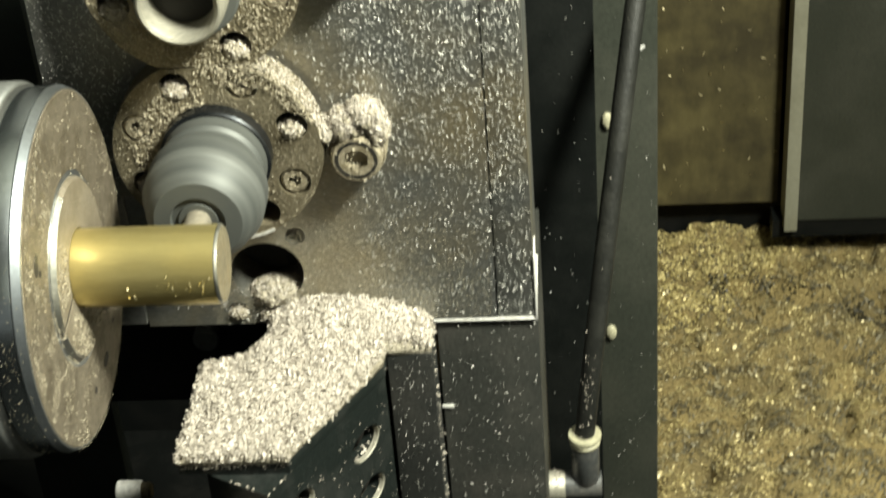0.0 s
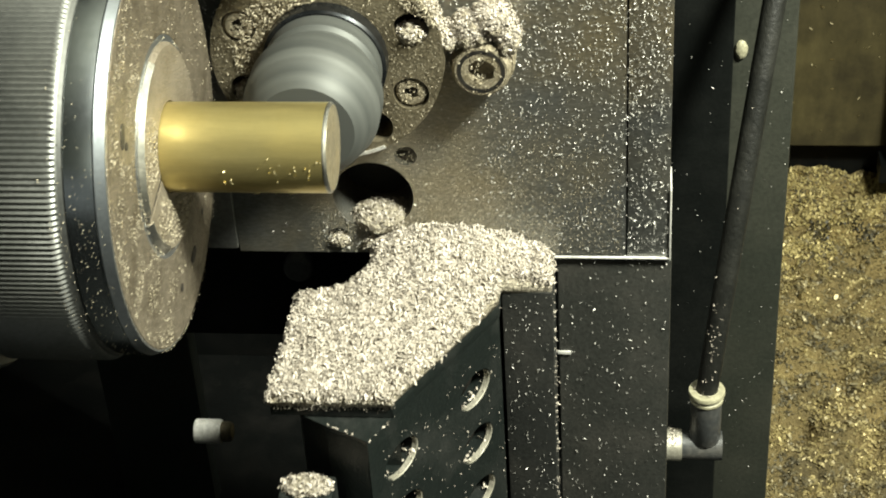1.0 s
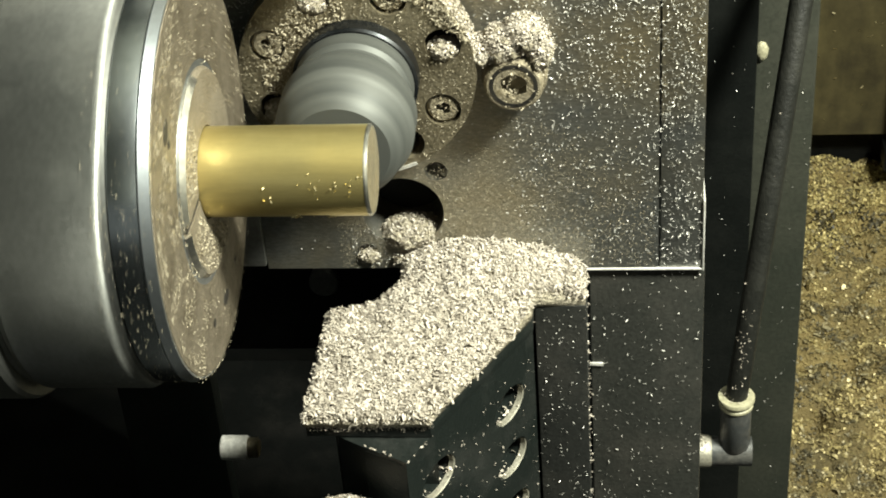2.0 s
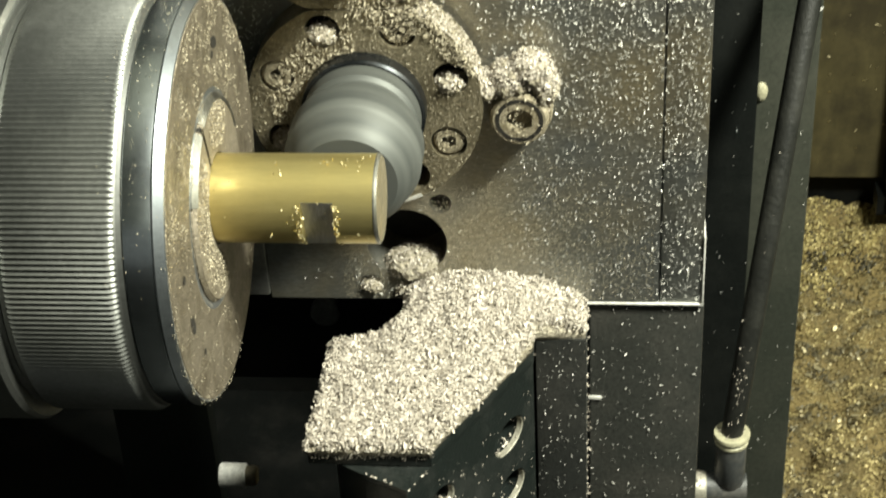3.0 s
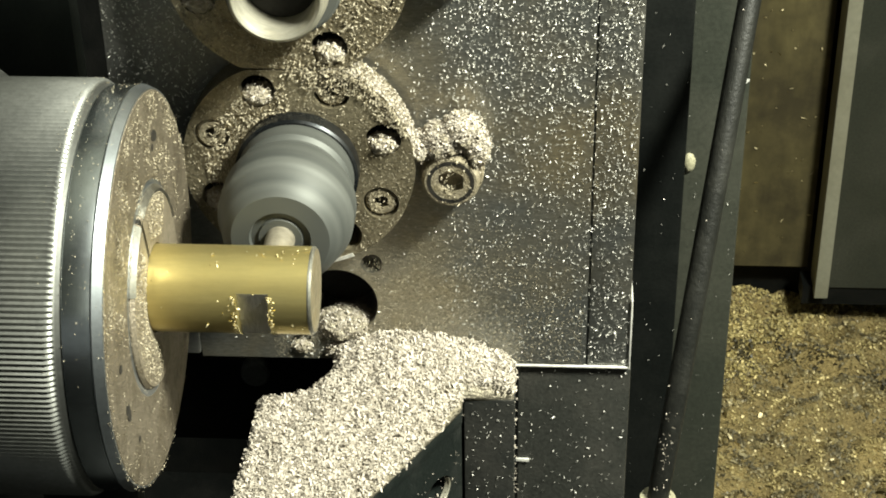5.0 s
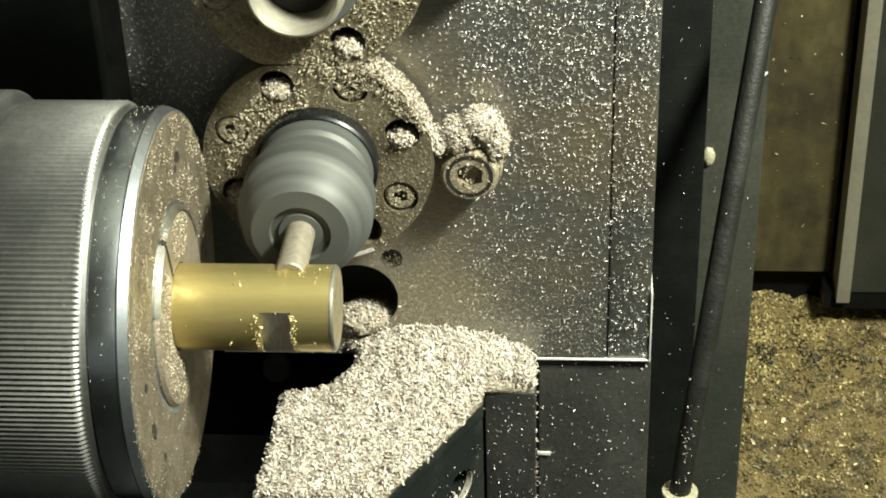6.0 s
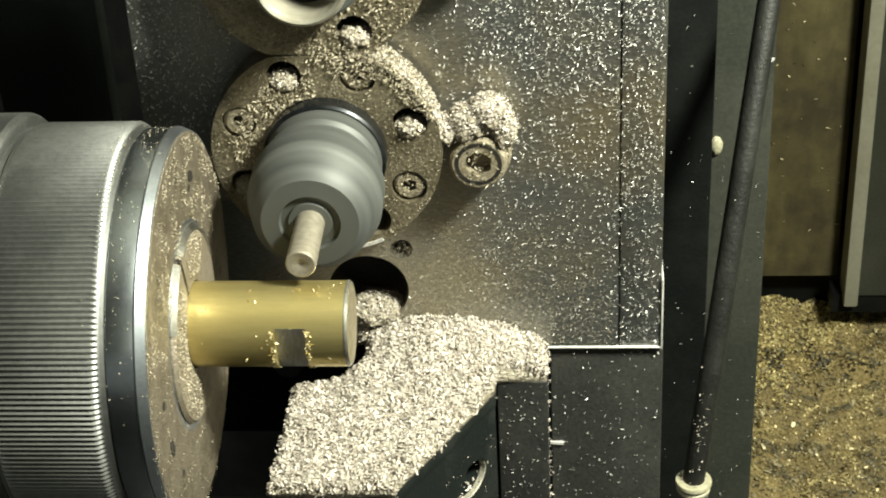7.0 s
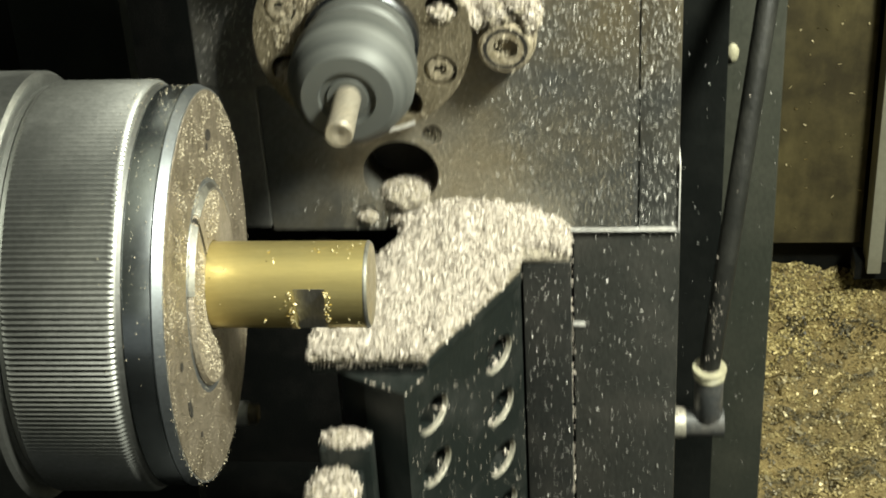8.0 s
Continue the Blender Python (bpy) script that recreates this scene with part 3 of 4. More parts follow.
def bar_burrs(turning):
    pts, nor = [], []
    R = 9.05
    for x0, n in ((-15.2, 60), (-8.3, 60)):
        for _ in range(n):
            a = radians(196) + radians(rng.uniform(-40, 44))
            pts.append((x0 + rng.normal() * 0.4 + (0.5 if x0 > -10 else -0.4) * rng.random() ** 2, R * math.cos(a), R * math.sin(a)))
            nor.append((rng.normal() * 0.3, math.cos(a), math.sin(a)))
    for _ in range(26):
        a = radians(rng.uniform(75, 235))
        pts.append((rng.uniform(-32, -0.6), R * math.cos(a), R * math.sin(a)))
        nor.append((0, math.cos(a), math.sin(a)))
    for _ in range(16):
        a = radians(rng.normal(92, 9))
        pts.append((rng.uniform(-14, -0.6), 9.25 * math.cos(a), 9.25 * math.sin(a)))
        nor.append((rng.normal() * 0.6, math.cos(a), math.sin(a)))
    turning.append(flakes("bar_chips", pts, nor, (0.3, 0.85), (0.15, 0.38), BURR, (-12, 0, 0), "tiny brass burrs clinging to the bar", "chips", 0.7, 0.1))


# ---- the tool slide ----
AX, AZ, UZ = -9.4, -1.9, 46.5      # milling spindle axis, and the height of the one above
HOLES = [(20, 4.0), (66, 4.1), (113, 4.0), (158, 4.0), (203, 3.7), (298, 4.0), (333, 4.1)]


def tool_slide():
    ob = thing("tool_slide", (15, 80, -260), "dark steel tool slide with plates, guard and hose panel", "machine slide")
    outline = [(-38.5, -63.3), (57.0, -63.3), (57.0, 130), (-30.8, 130), (-30.8, -20.3), (-38.5, -20.3)]
    holes = [circle(-3.8, -46.6, 9.8, 40), circle(4.9, -34.9, 2.7, 18), circle(-13.2, -59.0, 3.0, 18)]
    part("tool_plate", drilled(outline, holes, facing(YP), 16), PLATE, ob, "dark burnished steel plate strewn with chips", smooth=30)
    part("plate_backing", box(-38, 66, YP + 16.2, YP + 40, -63, 129), BORE, ob)
    part("edge_strip", box(57.45, 67.4, YP + 0.1, YP + 38, -63.4, 130, 0.25), PLATE, ob, "narrow steel strip along the plate")
    # reaches behind the flanges, its dark colour standing in for their shade
    part("side_plate", box(-53, -24, YP - 1.5, YP + 30, -20, 130, 0.6), PLATE_DARK, ob, "blackened side plate, widened to stand in for the flanges' shade")
    part("side_plate", box(-53, -38.7, YP - 1.0, YP + 30, -62, -20.4, 0.6), PLATE_DARK, ob, "blackened lower side plate")
    part("bright_edge", box(39.7, 67.9, YP - 0.4, YP + 30, -64.2, -63.8, 0.1), ALUMINIUM, ob, "bright bare metal edge under the plate")
    part("bright_edge", box(67.5, 67.9, YP - 0.5, YP + 10, -64.4, -44, 0.1), ALUMINIUM, ob, "bright bare metal edge beside the plate")
    part("lower_block", box(40.3, 68.2, YP + 0.9, YP + 55, -300, -64.6, 0.5), BLOCK_GREY, ob, "dark grey lower block")
    part("stuck_chip", prism([(39.9, YP + 0.5), (43.4, YP + 0.3), (43.2, YP + 0.85), (39.9, YP + 0.85)], -95.2, -94.2, 0.1), ALUMINIUM, ob, "bright chip stuck across the block's seam")
    part("black_strip", box(60, 86.0, 150, 160, -420, 160, 0.6), STRIP, ob, "black strip behind the plate edge")
    part("hose_panel", box(70, 107, 187, 196, -380, 170, 0.8), PANEL, ob, "dark green sheet panel behind the hose")
    for z in (-77, -165):
        part("panel_screw", lump("panel_screw", (90.4, 186.4, z), (1.9, 1.4, 3.2), CREAM, 3, 0.1), CREAM, ob, "small cream-coloured button head")
    return ob


def chip_guard():
    """The black guard with a shelf on which the chips lie."""
    ob = thing("chip_guard", (10, 40, -300), "black perforated chip guard with a shelf full of chips", "guard")
    shelf = [(-22.4, 8.6), (5.8, 8.4), (27.1, 45.6), (27.1, YP - 0.3), (-4.6, YP - 0.3), (-4.9, 52.5), (-12.8, 46.3), (-21.4, 44.4)]
    part("shelf", prism(shelf, -70.4, -66.6, 0.35), GUARD, ob, "black shelf of the guard")
    part("corner_block", box(27.35, 39.7, 50.3, YP + 0.4, -300, -66.4, 0.4), BLOCK, ob, "black upright block beside the shelf")
    # perforated oblique face
    d = Vector((21.3, 37.1, 0)).normalized()
    nrm = Vector((d.y, -d.x, 0))
    p0 = Vector((6, 8.9, 0)) - nrm * 0.3

    def place(u, v, k):
        return p0 + d * u - nrm * k + Vector((0, 0, v))
    def oval(u, v):
        return [(u + 6.6 * math.cos(2 * math.pi * i / 32), v + 4.9 * math.sin(2 * math.pi * i / 32)) for i in range(32)]
    holes = [oval(31.2, z) for z in (-85.4, -102.6, -120.0, -137.4, -154.4)] + [oval(1.5, z) for z in (-84.4, -101.2, -118, -134.8, -151.6)]
    part("perforated_face", drilled([(-10, -300), (42.6, -300), (42.6, -70.6), (-10, -70.6)], holes, place, 5), GUARD, ob, "black oblique face with round holes", smooth=30)
    # pale part-rings put light on the lower inner wall of each hole
    for u, z in [(31.2, z) for z in (-85.4, -102.6, -120.0, -137.4)] + [(1.5, z) for z in (-84.4, -101.2, -118, -134.8)]:
        bm = bmesh.new()
        shell = [[bm.verts.new(place(u + q * 6.6 * math.cos(a), z + q * 4.9 * math.sin(a), k)) for q, k in ((0.995, 0.15), (0.995, 1.6), (0.93, 1.6), (0.95, 0.35))] for a in (radians(-125 + 10 * i) for i in range(16))]
        for p, q in zip(shell, shell[1:]):
            for i in range(4):
                bm.faces.new((p[i], p[(i + 1) % 4], q[(i + 1) % 4], q[i]))
        bm.faces.new(shell[0])
        bm.faces.new(shell[-1])
        part("lit_lip", bm, PALE, ob, "pale lip for the light inside the hole's lower edge")
    wedge = [tuple(place(u, 0, k))[:2] for u, k in ((0.2, 0.05), (42.4, 0.05), (42.4, 4.9), (3.0, 4.9))]
    part("face_top", prism(wedge, -70.5, -67.0), GUARD, ob, smooth=0)
    body = [tuple(place(-9.6, 0, 12))[:2], tuple(place(42, 0, 12))[:2], (27.1, 60), (-9, 60), (-9, 12)]
    part("guard_body", prism(body, -300, -71.5), BORE, ob, smooth=0)
    cap = [tuple(place(-9.9, 0, 0.3))[:2], tuple(place(-9.9, 0, 5.05))[:2], tuple(place(4, 0, 5.05))[:2], (6, 13), (-17, 14), (-15.5, 9.2), (-9.3, 5.6)]
    part("front_cap", prism(cap, -300, -70.75), GUARD, ob, smooth=0)
    cheek = [tuple(place(-10, 0, 0.2))[:2], tuple(place(-10, 0, 5))[:2], (-9, 14), (-9.4, 5.5)]
    part("cheek", prism(cheek, -300, -71.6, 0.2), GUARD, ob)
    return ob


def flange_outline(cz, top):
    """A round flange cut flat where it meets its neighbour."""
    out, r = [], 26.3
    for i in range(96):
        a = 2 * math.pi * i / 96
        z = cz + r * math.sin(a)
        out.append((AX + r * math.cos(a), min(z, 22.2) if top else max(z, 22.6)))
    return out


def milling_spindle():
    ob = thing("milling_spindle", (AX, 60, AZ), "live milling spindle with blurred collet nut and round end mill", "tool spindle")
    holes = [circle(AX + 20.6 * math.cos(radians(a)), AZ + 20.6 * math.sin(radians(a)), r, 24) for a, r in HOLES] + [circle(AX, AZ, 13.0, 48)]
    part("flange", drilled(flange_outline(AZ, True), holes, facing(YF), 8.5), FLANGE, ob, "oily round steel flange with bolt holes", smooth=30)
    part("flange_back", lathe([(YF + 8.6, 25.2), (YP - 0.05, 25.2)], "y", (AX, 0, AZ), 64), BORE, ob)
    # thin pale lip along a short arc of the flange's lower edge
    lip = bmesh.new()
    rows = [[lip.verts.new((AX + q * math.cos(a), y, AZ + q * math.sin(a))) for q, y in ((25.6, YF - 0.25), (26.5, YF - 0.05), (26.5, YF + 2.2), (25.6, YF + 2.2))] for a in (radians(281 + 1.5 * k) for k in range(11))]
    for p, q in zip(rows, rows[1:]):
        for i in range(4):
            lip.faces.new((p[i], p[(i + 1) % 4], q[(i + 1) % 4], q[i]))
    lip.faces.new(rows[0])
    lip.faces.new(rows[-1])
    part("pale_lip", lip, ALUMINIUM, ob, "pale bright edge at the flange's foot")
    for a, front in ((66, YF + 0.6), (333, YF + 0.5), (158, YF + 0.4)):
        socket_screw(AX + 20.6 * math.cos(radians(a)), AZ + 20.6 * math.sin(radians(a)), front, 3.65, 7, ob)
    part("collar", lathe([(YF + 3, 13.9), (47.4, 13.9), (46.9, 13.4), (46.9, 12.0)], "y", (AX, 0, AZ), 64), COLLAR, ob, "black collar ring")
    nut = lathe([(47.2, 12.6), (46.6, 13.1), (42.6, 13.0), (41.6, 12.2), (39.2, 12.2), (38.6, 13.0), (36.4, 14.5), (35.6, 14.7), (28.5, 14.7), (27.6, 14.3), (26.6, 13.6),
                 (22.6, 12.9), (20.8, 11.2), (20.2, 10.5), (20.0, 6.6), (21.0, 6.3), (21.0, 4.9), (20.4, 4.6), (20.4, 3.2)], "y", (AX, 0, AZ), 72)
    spin = part("collet_nut", nut, SPINDLE, ob, "spinning grey steel collet nut", at=(AX, 30, AZ))
    mill = lathe([(30, 3.1), (20, 3.15), (9.0, 3.15), (8.6, 3.2), (4.3, 3.2), (4.0, 2.9), (4.1, 1.0), (4.5, 0.25)], "y", (AX, 0, AZ), 40)
    part("end_mill", mill, CUTTER, spin, "pale spinning end mill", at=(AX, 30, AZ))
    return ob, spin


def upper_spindle():
    ob = thing("upper_spindle", (AX, 60, UZ), "second tool spindle with an open pale sleeve, crusted with chips", "tool spindle")
    holes = [circle(AX + 20.6 * math.cos(radians(a)), UZ + 20.6 * math.sin(radians(a)), r, 24) for a, r in ((294, 4.0), (342, 3.6), (200, 4.0), (160, 4.0), (20, 4.0))] + [circle(AX, UZ, 12.0, 48)]
    part("flange", drilled(flange_outline(UZ, False), holes, facing(YF), 8.5), FLANGE, ob, "oily round steel flange with bolt holes", smooth=30)
    part("flange_back", lathe([(YF + 8.6, 23.0), (YP - 0.05, 23.0)], "y", (AX, 0, UZ + 1.4), 64), BORE, ob)
    for a in (248, 342):
        socket_screw(AX + 20.6 * math.cos(radians(a)), UZ + 20.6 * math.sin(radians(a)), YF + 0.5, 3.6, 7, ob)
    part("collar", lathe([(YF + 5, 13.0), (44.5, 13.0), (44.0, 12.4), (44.0, 9.0)], "y", (AX, 0, UZ), 64), SPINDLE, ob, "grey collar")
    sleeve = lathe([(48, 10.6), (40, 10.6), (36.2, 10.2), (35.4, 9.7), (35.2, 9.2), (35.6, 8.5), (37.0, 7.9), (50, 7.6), (50, 10.0)], "y", (AX, 0, UZ), 64, close=True)
    spin = part("sleeve", sleeve, PALE, ob, "open pale steel sleeve", at=(AX, 42, UZ))
    part("sleeve_bore", lathe([(43, 7.7), (46, 7.7)], "y", (AX, 0, UZ), 48), BORE, ob)
    return ob, spin


def clamp_screw(cz):
    ob = thing("clamp_screw", (24.8, YP, cz), "large socket cap screw on a round boss, caked in chips", "screw", "clamp screws")
    part("boss", lathe([(YP + 0.5, 7.4), (57.0, 7.4), (56.4, 7.0)], "y", (24.8, 0, cz), 48), DUSTY, ob, "round steel boss dusted with chips")
    socket_screw(24.8, cz, 52.6, 6.6, 6, ob, "screw_head", "large socket head with chips in its hex")
    # dark ring that puts in the shade of the gap on the head
    part("gap_shade_ring", lathe([(52.9, 5.4), (52.5, 5.4), (52.5, 4.5), (52.9, 4.5)], "y", (24.8, 0, cz), 40, close=True), BORE, ob, "dark ring for the shaded gap on the head")
    return ob


def hose_at(z):
    """The middle of the hose at a height."""
    k = z / 100
    return 99.7 + 18.2 * k + 2.5 * min(k, 0.3) ** 2, min(143.6 + 57.2 * k + 16 * k * k, 165 + 6 * k), z


def coolant_hose():
    ob = thing("coolant_hose", (78, 95, -155), "black rubber coolant hose with a cream collar and grey elbow", "hose")
    pts = [hose_at(-137 + 340 * i / 32) for i in range(33)]
    part("hose", tube(pts, 3.1), RUBBER, ob, "black rubber hose")
    c = (79.7, 95.6, 0)
    part("collar", lathe([(-135.9, 4.5), (-135.7, 5.1), (-134.7, 5.15), (-134.4, 5.0), (-134.3, 3.2)], "z", c, 32), CREAM, ob, "cream plastic collar")
    part("collar", lathe([(-138.0, 4.4), (-137.8, 4.75), (-137.1, 4.75), (-136.8, 4.4)], "z", c, 32), CREAM, ob, "cream plastic collar")
    part("body", lathe([(-153.0, 4.0), (-152.4, 4.35), (-139.0, 4.35), (-136.2, 4.1)], "z", c, 32), GREY, ob, "grey plastic fitting body")
    leaf = bmesh.new()
    rows = []
    for k, (h, w) in enumerate(((0.0, 0.25), (0.35, 0.75), (0.5, 0.8), (0.3, 0.3))):
        at = Vector((97.0 + 1.3 * k, 138.9 - h, -25.3 + 0.55 * k))
        rows.append([leaf.verts.new(at + Vector((-0.2, d, w * side))) for d in (0.0, 0.12) for side in (-1, 1)])
    for p, q in zip(rows, rows[1:]):
        for a, b in ((0, 1), (1, 3), (3, 2), (2, 0)):
            leaf.faces.new((p[a], p[b], q[b], q[a]))
    for r in (rows[0], rows[-1]):
        leaf.faces.new((r[0], r[1], r[3], r[2]))
    part("stuck_chip", leaf, ALUMINIUM, ob, "bright leaf-shaped chip stuck to the hose")
    elbow = tube([(66, 95.6, -155.4), (70, 95.6, -155.4), (75, 95.6, -155.4), (79.5, 95.6, -155.4), (83.0, 95.6, -155.4), (84.6, 95.6, -155.4)], 4.3, 24)
    part("elbow", elbow, GREY, ob, "grey elbow")
    part("nozzle", lathe([(66, 4.7), (72.6, 4.7), (73.2, 4.3)], "x", (0, 95.6, -155.4), 32), PALE, ob, "pale dusty end of the elbow")
    return ob


def lower_fittings():
    peg = thing("peg", (-59.5, 79.3, -139.6), "short pale steel peg in the dark under the chuck", "peg")
    part("shank", lathe([(-64.4, 3.0), (-64.0, 3.5), (-57.0, 3.5), (-56.6, 3.2)], "x", (0, 79.3, -139.6), 32), ALUMINIUM, peg, "pale steel shank")
    part("tip", lathe([(-56.8, 2.9), (-54.2, 2.9), (-53.6, 2.3)], "x", (0, 79.3, -139.6), 24), FLANGE, peg, "brownish worn tip")
    rides(peg)
    ledge = thing("ledge", (-15, -10, -300), "black ledges under the guard, topped with chips", "ledge")
    part("upper_ledge", box(-19.8, -7.4, -5.5, 2, -300, -82.5, 0.8), GUARD, ledge)
    part("lower_ledge", box(-22.5, -9.3, -24, -5.8, -300, -88.6, 0.8), GUARD, ledge)
    rides(ledge)
    beam = thing("cross_beam", (-20, 110, -120), "dark steel beam behind the guard, coloured black for shade", "beam")
    # steel beam coloured black, since it lies in shade
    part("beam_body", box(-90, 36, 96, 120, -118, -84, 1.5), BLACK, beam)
    part("beam_bolt", lathe([(92, 3.4), (92.6, 4.0), (96.5, 4.0)], "y", (-32, 0, -92), 24), PLATE_DARK, beam)
    rides(beam)


# ---- chips on the slide ----
def heap_height(x, y):
    """The top of the heap on the shelf."""
    crest = -54.0 - 0.0115 * (x - 13) ** 2 if x > 13 else -54.0 - 0.016 * (x - 13) ** 2
    back = max(0.0, 1 - (YP - y) / 26)
    base = -63.4 + 0.8 * noise.noise(Vector((x / 9, y / 9, 1))) + 0.8 * noise.noise(Vector((x / 3.2, y / 3.2, 5))) + 0.5 * noise.noise(Vector((x / 1.4, y / 1.4, 8)))
    return base + max(0.0, crest + 63.0) * back ** 1.25


def heap_bounds(y):
    """From where to where the heap lies at a depth."""
    ragged = 0.8 * noise.noise(Vector((y / 3, 0, 9))) + 0.9 * noise.noise(Vector((y / 1.3, 4, 0)))
    if y < 44.6:
        x0 = -22.6 + (y - 8) * 0.03
    elif y < 53:
        x0 = -21.3 + 16.2 * ((y - 44.6) / 8.4) ** 0.8
    else:
        x0 = -5.0 + (y - 53) * 0.05
    if y < 8.6:
        x1 = 6.0
    elif y < 45.6:
        x1 = 5.9 + 21.2 * (y - 8.6) / 37.0
    elif y < 50.4:
        x1 = 27.1
    else:
        x1 = 39.6
    return x0 + ragged, x1 + 0.3 * ragged


def chip_heap():
    bm = bmesh.new()
    ny, nx = 70, 70
    tops, lows = [], []
    for j in range(ny + 1):
        y = 7.6 + (YP - 0.2 - 7.6) * j / ny
        x0, x1 = heap_bounds(y)
        rt, rl = [], []
        for i in range(nx + 1):
            u = i / nx
            x = x0 + (x1 - x0) * u
            edge = min(1.0, min(u, 1 - u) * 16 + 0.1, (y - 7.6) / 1.5 + 0.15, (y - 50.4) / 2.5 + 0.1 if x > 27.2 and y > 50.3 else 1.0)
            z = -66.4 + (heap_height(x, y) + 66.4) * edge ** 0.5
            rt.append(bm.verts.new((x, y, z)))
            rl.append(bm.verts.new((x, y, -66.55)))
        tops.append(rt)
        lows.append(rl)
    for g in (tops, lows):
        for j in range(ny):
            for i in range(nx):
                bm.faces.new((g[j][i], g[j][i + 1], g[j + 1][i + 1], g[j + 1][i]))
    for j in range(ny):
        for i in (0, nx):
            bm.faces.new((tops[j][i], tops[j + 1][i], lows[j + 1][i], lows[j][i]))
    for i in range(nx):
        for j in (0, ny):
            bm.faces.new((tops[j][i], tops[j][i + 1], lows[j][i + 1], lows[j][i]))
    rides(single("chip_bed", bm, HEAP, (8, 40, -66.5), "packed heap of fine pale brass chips on the guard's shelf", "chips", kind="stuff", smooth=180))
    pts, nor = [], []
    while len(pts) < 24000:
        y = rng.uniform(7.4, YP - 0.3)
        x0, x1 = heap_bounds(y)
        x = rng.uniform(-23.5, 40)
        if not x0 - 0.2 < x < x1 + 0.2:
            continue
        u = min(x - x0, x1 - x, y - 7.4, 0.6 * (y - 50.4) if x > 27.2 else 9.0)
        z = heap_height(x, y) - max(0.0, 1.2 - u) * rng.uniform(0.2, 2.4)
        e = 0.4
        nor.append((heap_height(x - e, y) - heap_height(x + e, y), heap_height(x, y - e) - heap_height(x, y + e), 2 * e))
        pts.append((x, y, z + rng.uniform(-0.1, 0.5)))
    nor = np.array(nor)
    nor /= np.linalg.norm(nor, axis=1)[:, None]
    rides(flakes("chip_heap", pts, nor, (0.75, 1.75), (0.26, 0.56), CHIP, (8, 40, -66), "loose fine brass chips heaped on the black shelf", "chips", 0.65, 0.15))


def plate_chips():
    def dense(x, z):
        if (x - AX) ** 2 + (z - AZ) ** 2 < 27 ** 2 or (x - AX) ** 2 + (z - UZ) ** 2 < 27 ** 2 or (x + 3.8) ** 2 + (z + 46.6) ** 2 < 100:
            return 0
        k = (0.26 if x > 24 else 0.06) + 0.8 * max(0.0, min(1.0, (z + 35) / 60)) + (0.35 if x > 56 else 0)
        if x < 22:
            k *= 0.35
        return k
    p, n = on_plane(9000, -30, 67, -62.5, 75, YP - 0.15, dense)
    rides(flakes("plate_chips", p, n, (0.25, 0.85), (0.1, 0.22), BRIGHT_CHIP, (20, YP, 0), "thin brass chips stuck to the dark plate", "chips", 0.45, 0.1))
    # fine brass flakes fanning out above the heap, standing in for its warm glow
    def glow_fade(x, z):
        far = math.hypot((x - 14) / 1.25, z + 60) + 6 * noise.noise(Vector((x / 11, z / 11, 3)))
        bare = (x + 3.8) ** 2 + (z + 46.6) ** 2 < 100 or (x - AX) ** 2 + (z - AZ) ** 2 < 700
        return 0 if bare else max(0.0, 1 - far / 46) ** 1.3
    p, n = on_plane(17000, -20, 56, -63, -6, YP - 0.05, glow_fade)
    rides(flakes("plate_glow_flakes", p, n, (0.1, 0.3), (0.08, 0.2), CHIP_OIL, (15, YP, -50), "fine brass flakes standing in for the heap's glow on the plate", "chips", 0.25, 0.03))
    p, n = on_plane(400, 40.8, 67.8, -170, -65.5, YP + 0.7)
    p2, n2 = on_plane(190, -17, 2, -63, -51, YP - 0.2)
    p, n = np.concatenate([p, p2]), np.concatenate([n, n2])
    q, m = on_plane(260, 27.6, 39.5, -160, -67, 50.2)
    r, o = on_plane(2200, -52.5, -30, -19, 80, YP - 1.7, lambda x, z: 0.25 + 0.75 * max(0.0, min(1.0, (z + 30) / 60)))
    s, k = on_plane(70, 68.5, 85.5, -190, 60, 149.8)
    t, l = on_plane(110, 89, 106.5, -260, 60, 186.8)
    rides(flakes("stray_chips", np.concatenate([p, q, r, s, t]), np.concatenate([n, m, o, k, l]), (0.25, 0.9), (0.1, 0.24), BRIGHT_CHIP, (40, YP, -100), "stray brass chips on the black blocks and panel", "chips", 0.45, 0.1))
    # a film of chips on the oblique face
    d = np.array((0.498, 0.867, 0.0))
    w = np.array((0.867, -0.498, 0.0))
    u, v = rng.uniform(-9, 42, 420), rng.uniform(-150, -75, 420)
    P = np.array((6, 8.9, 0.0)) + d * u[:, None] + w * 0.1 + np.stack([0 * v, 0 * v, v], 1)
    rides(flakes("guard_chips", P, np.tile(w, (420, 1)), (0.25, 0.7), (0.12, 0.3), CHIP, (15, 25, -100), "stray brass chips on the perforated guard", "chips", 0.45, 0.1))


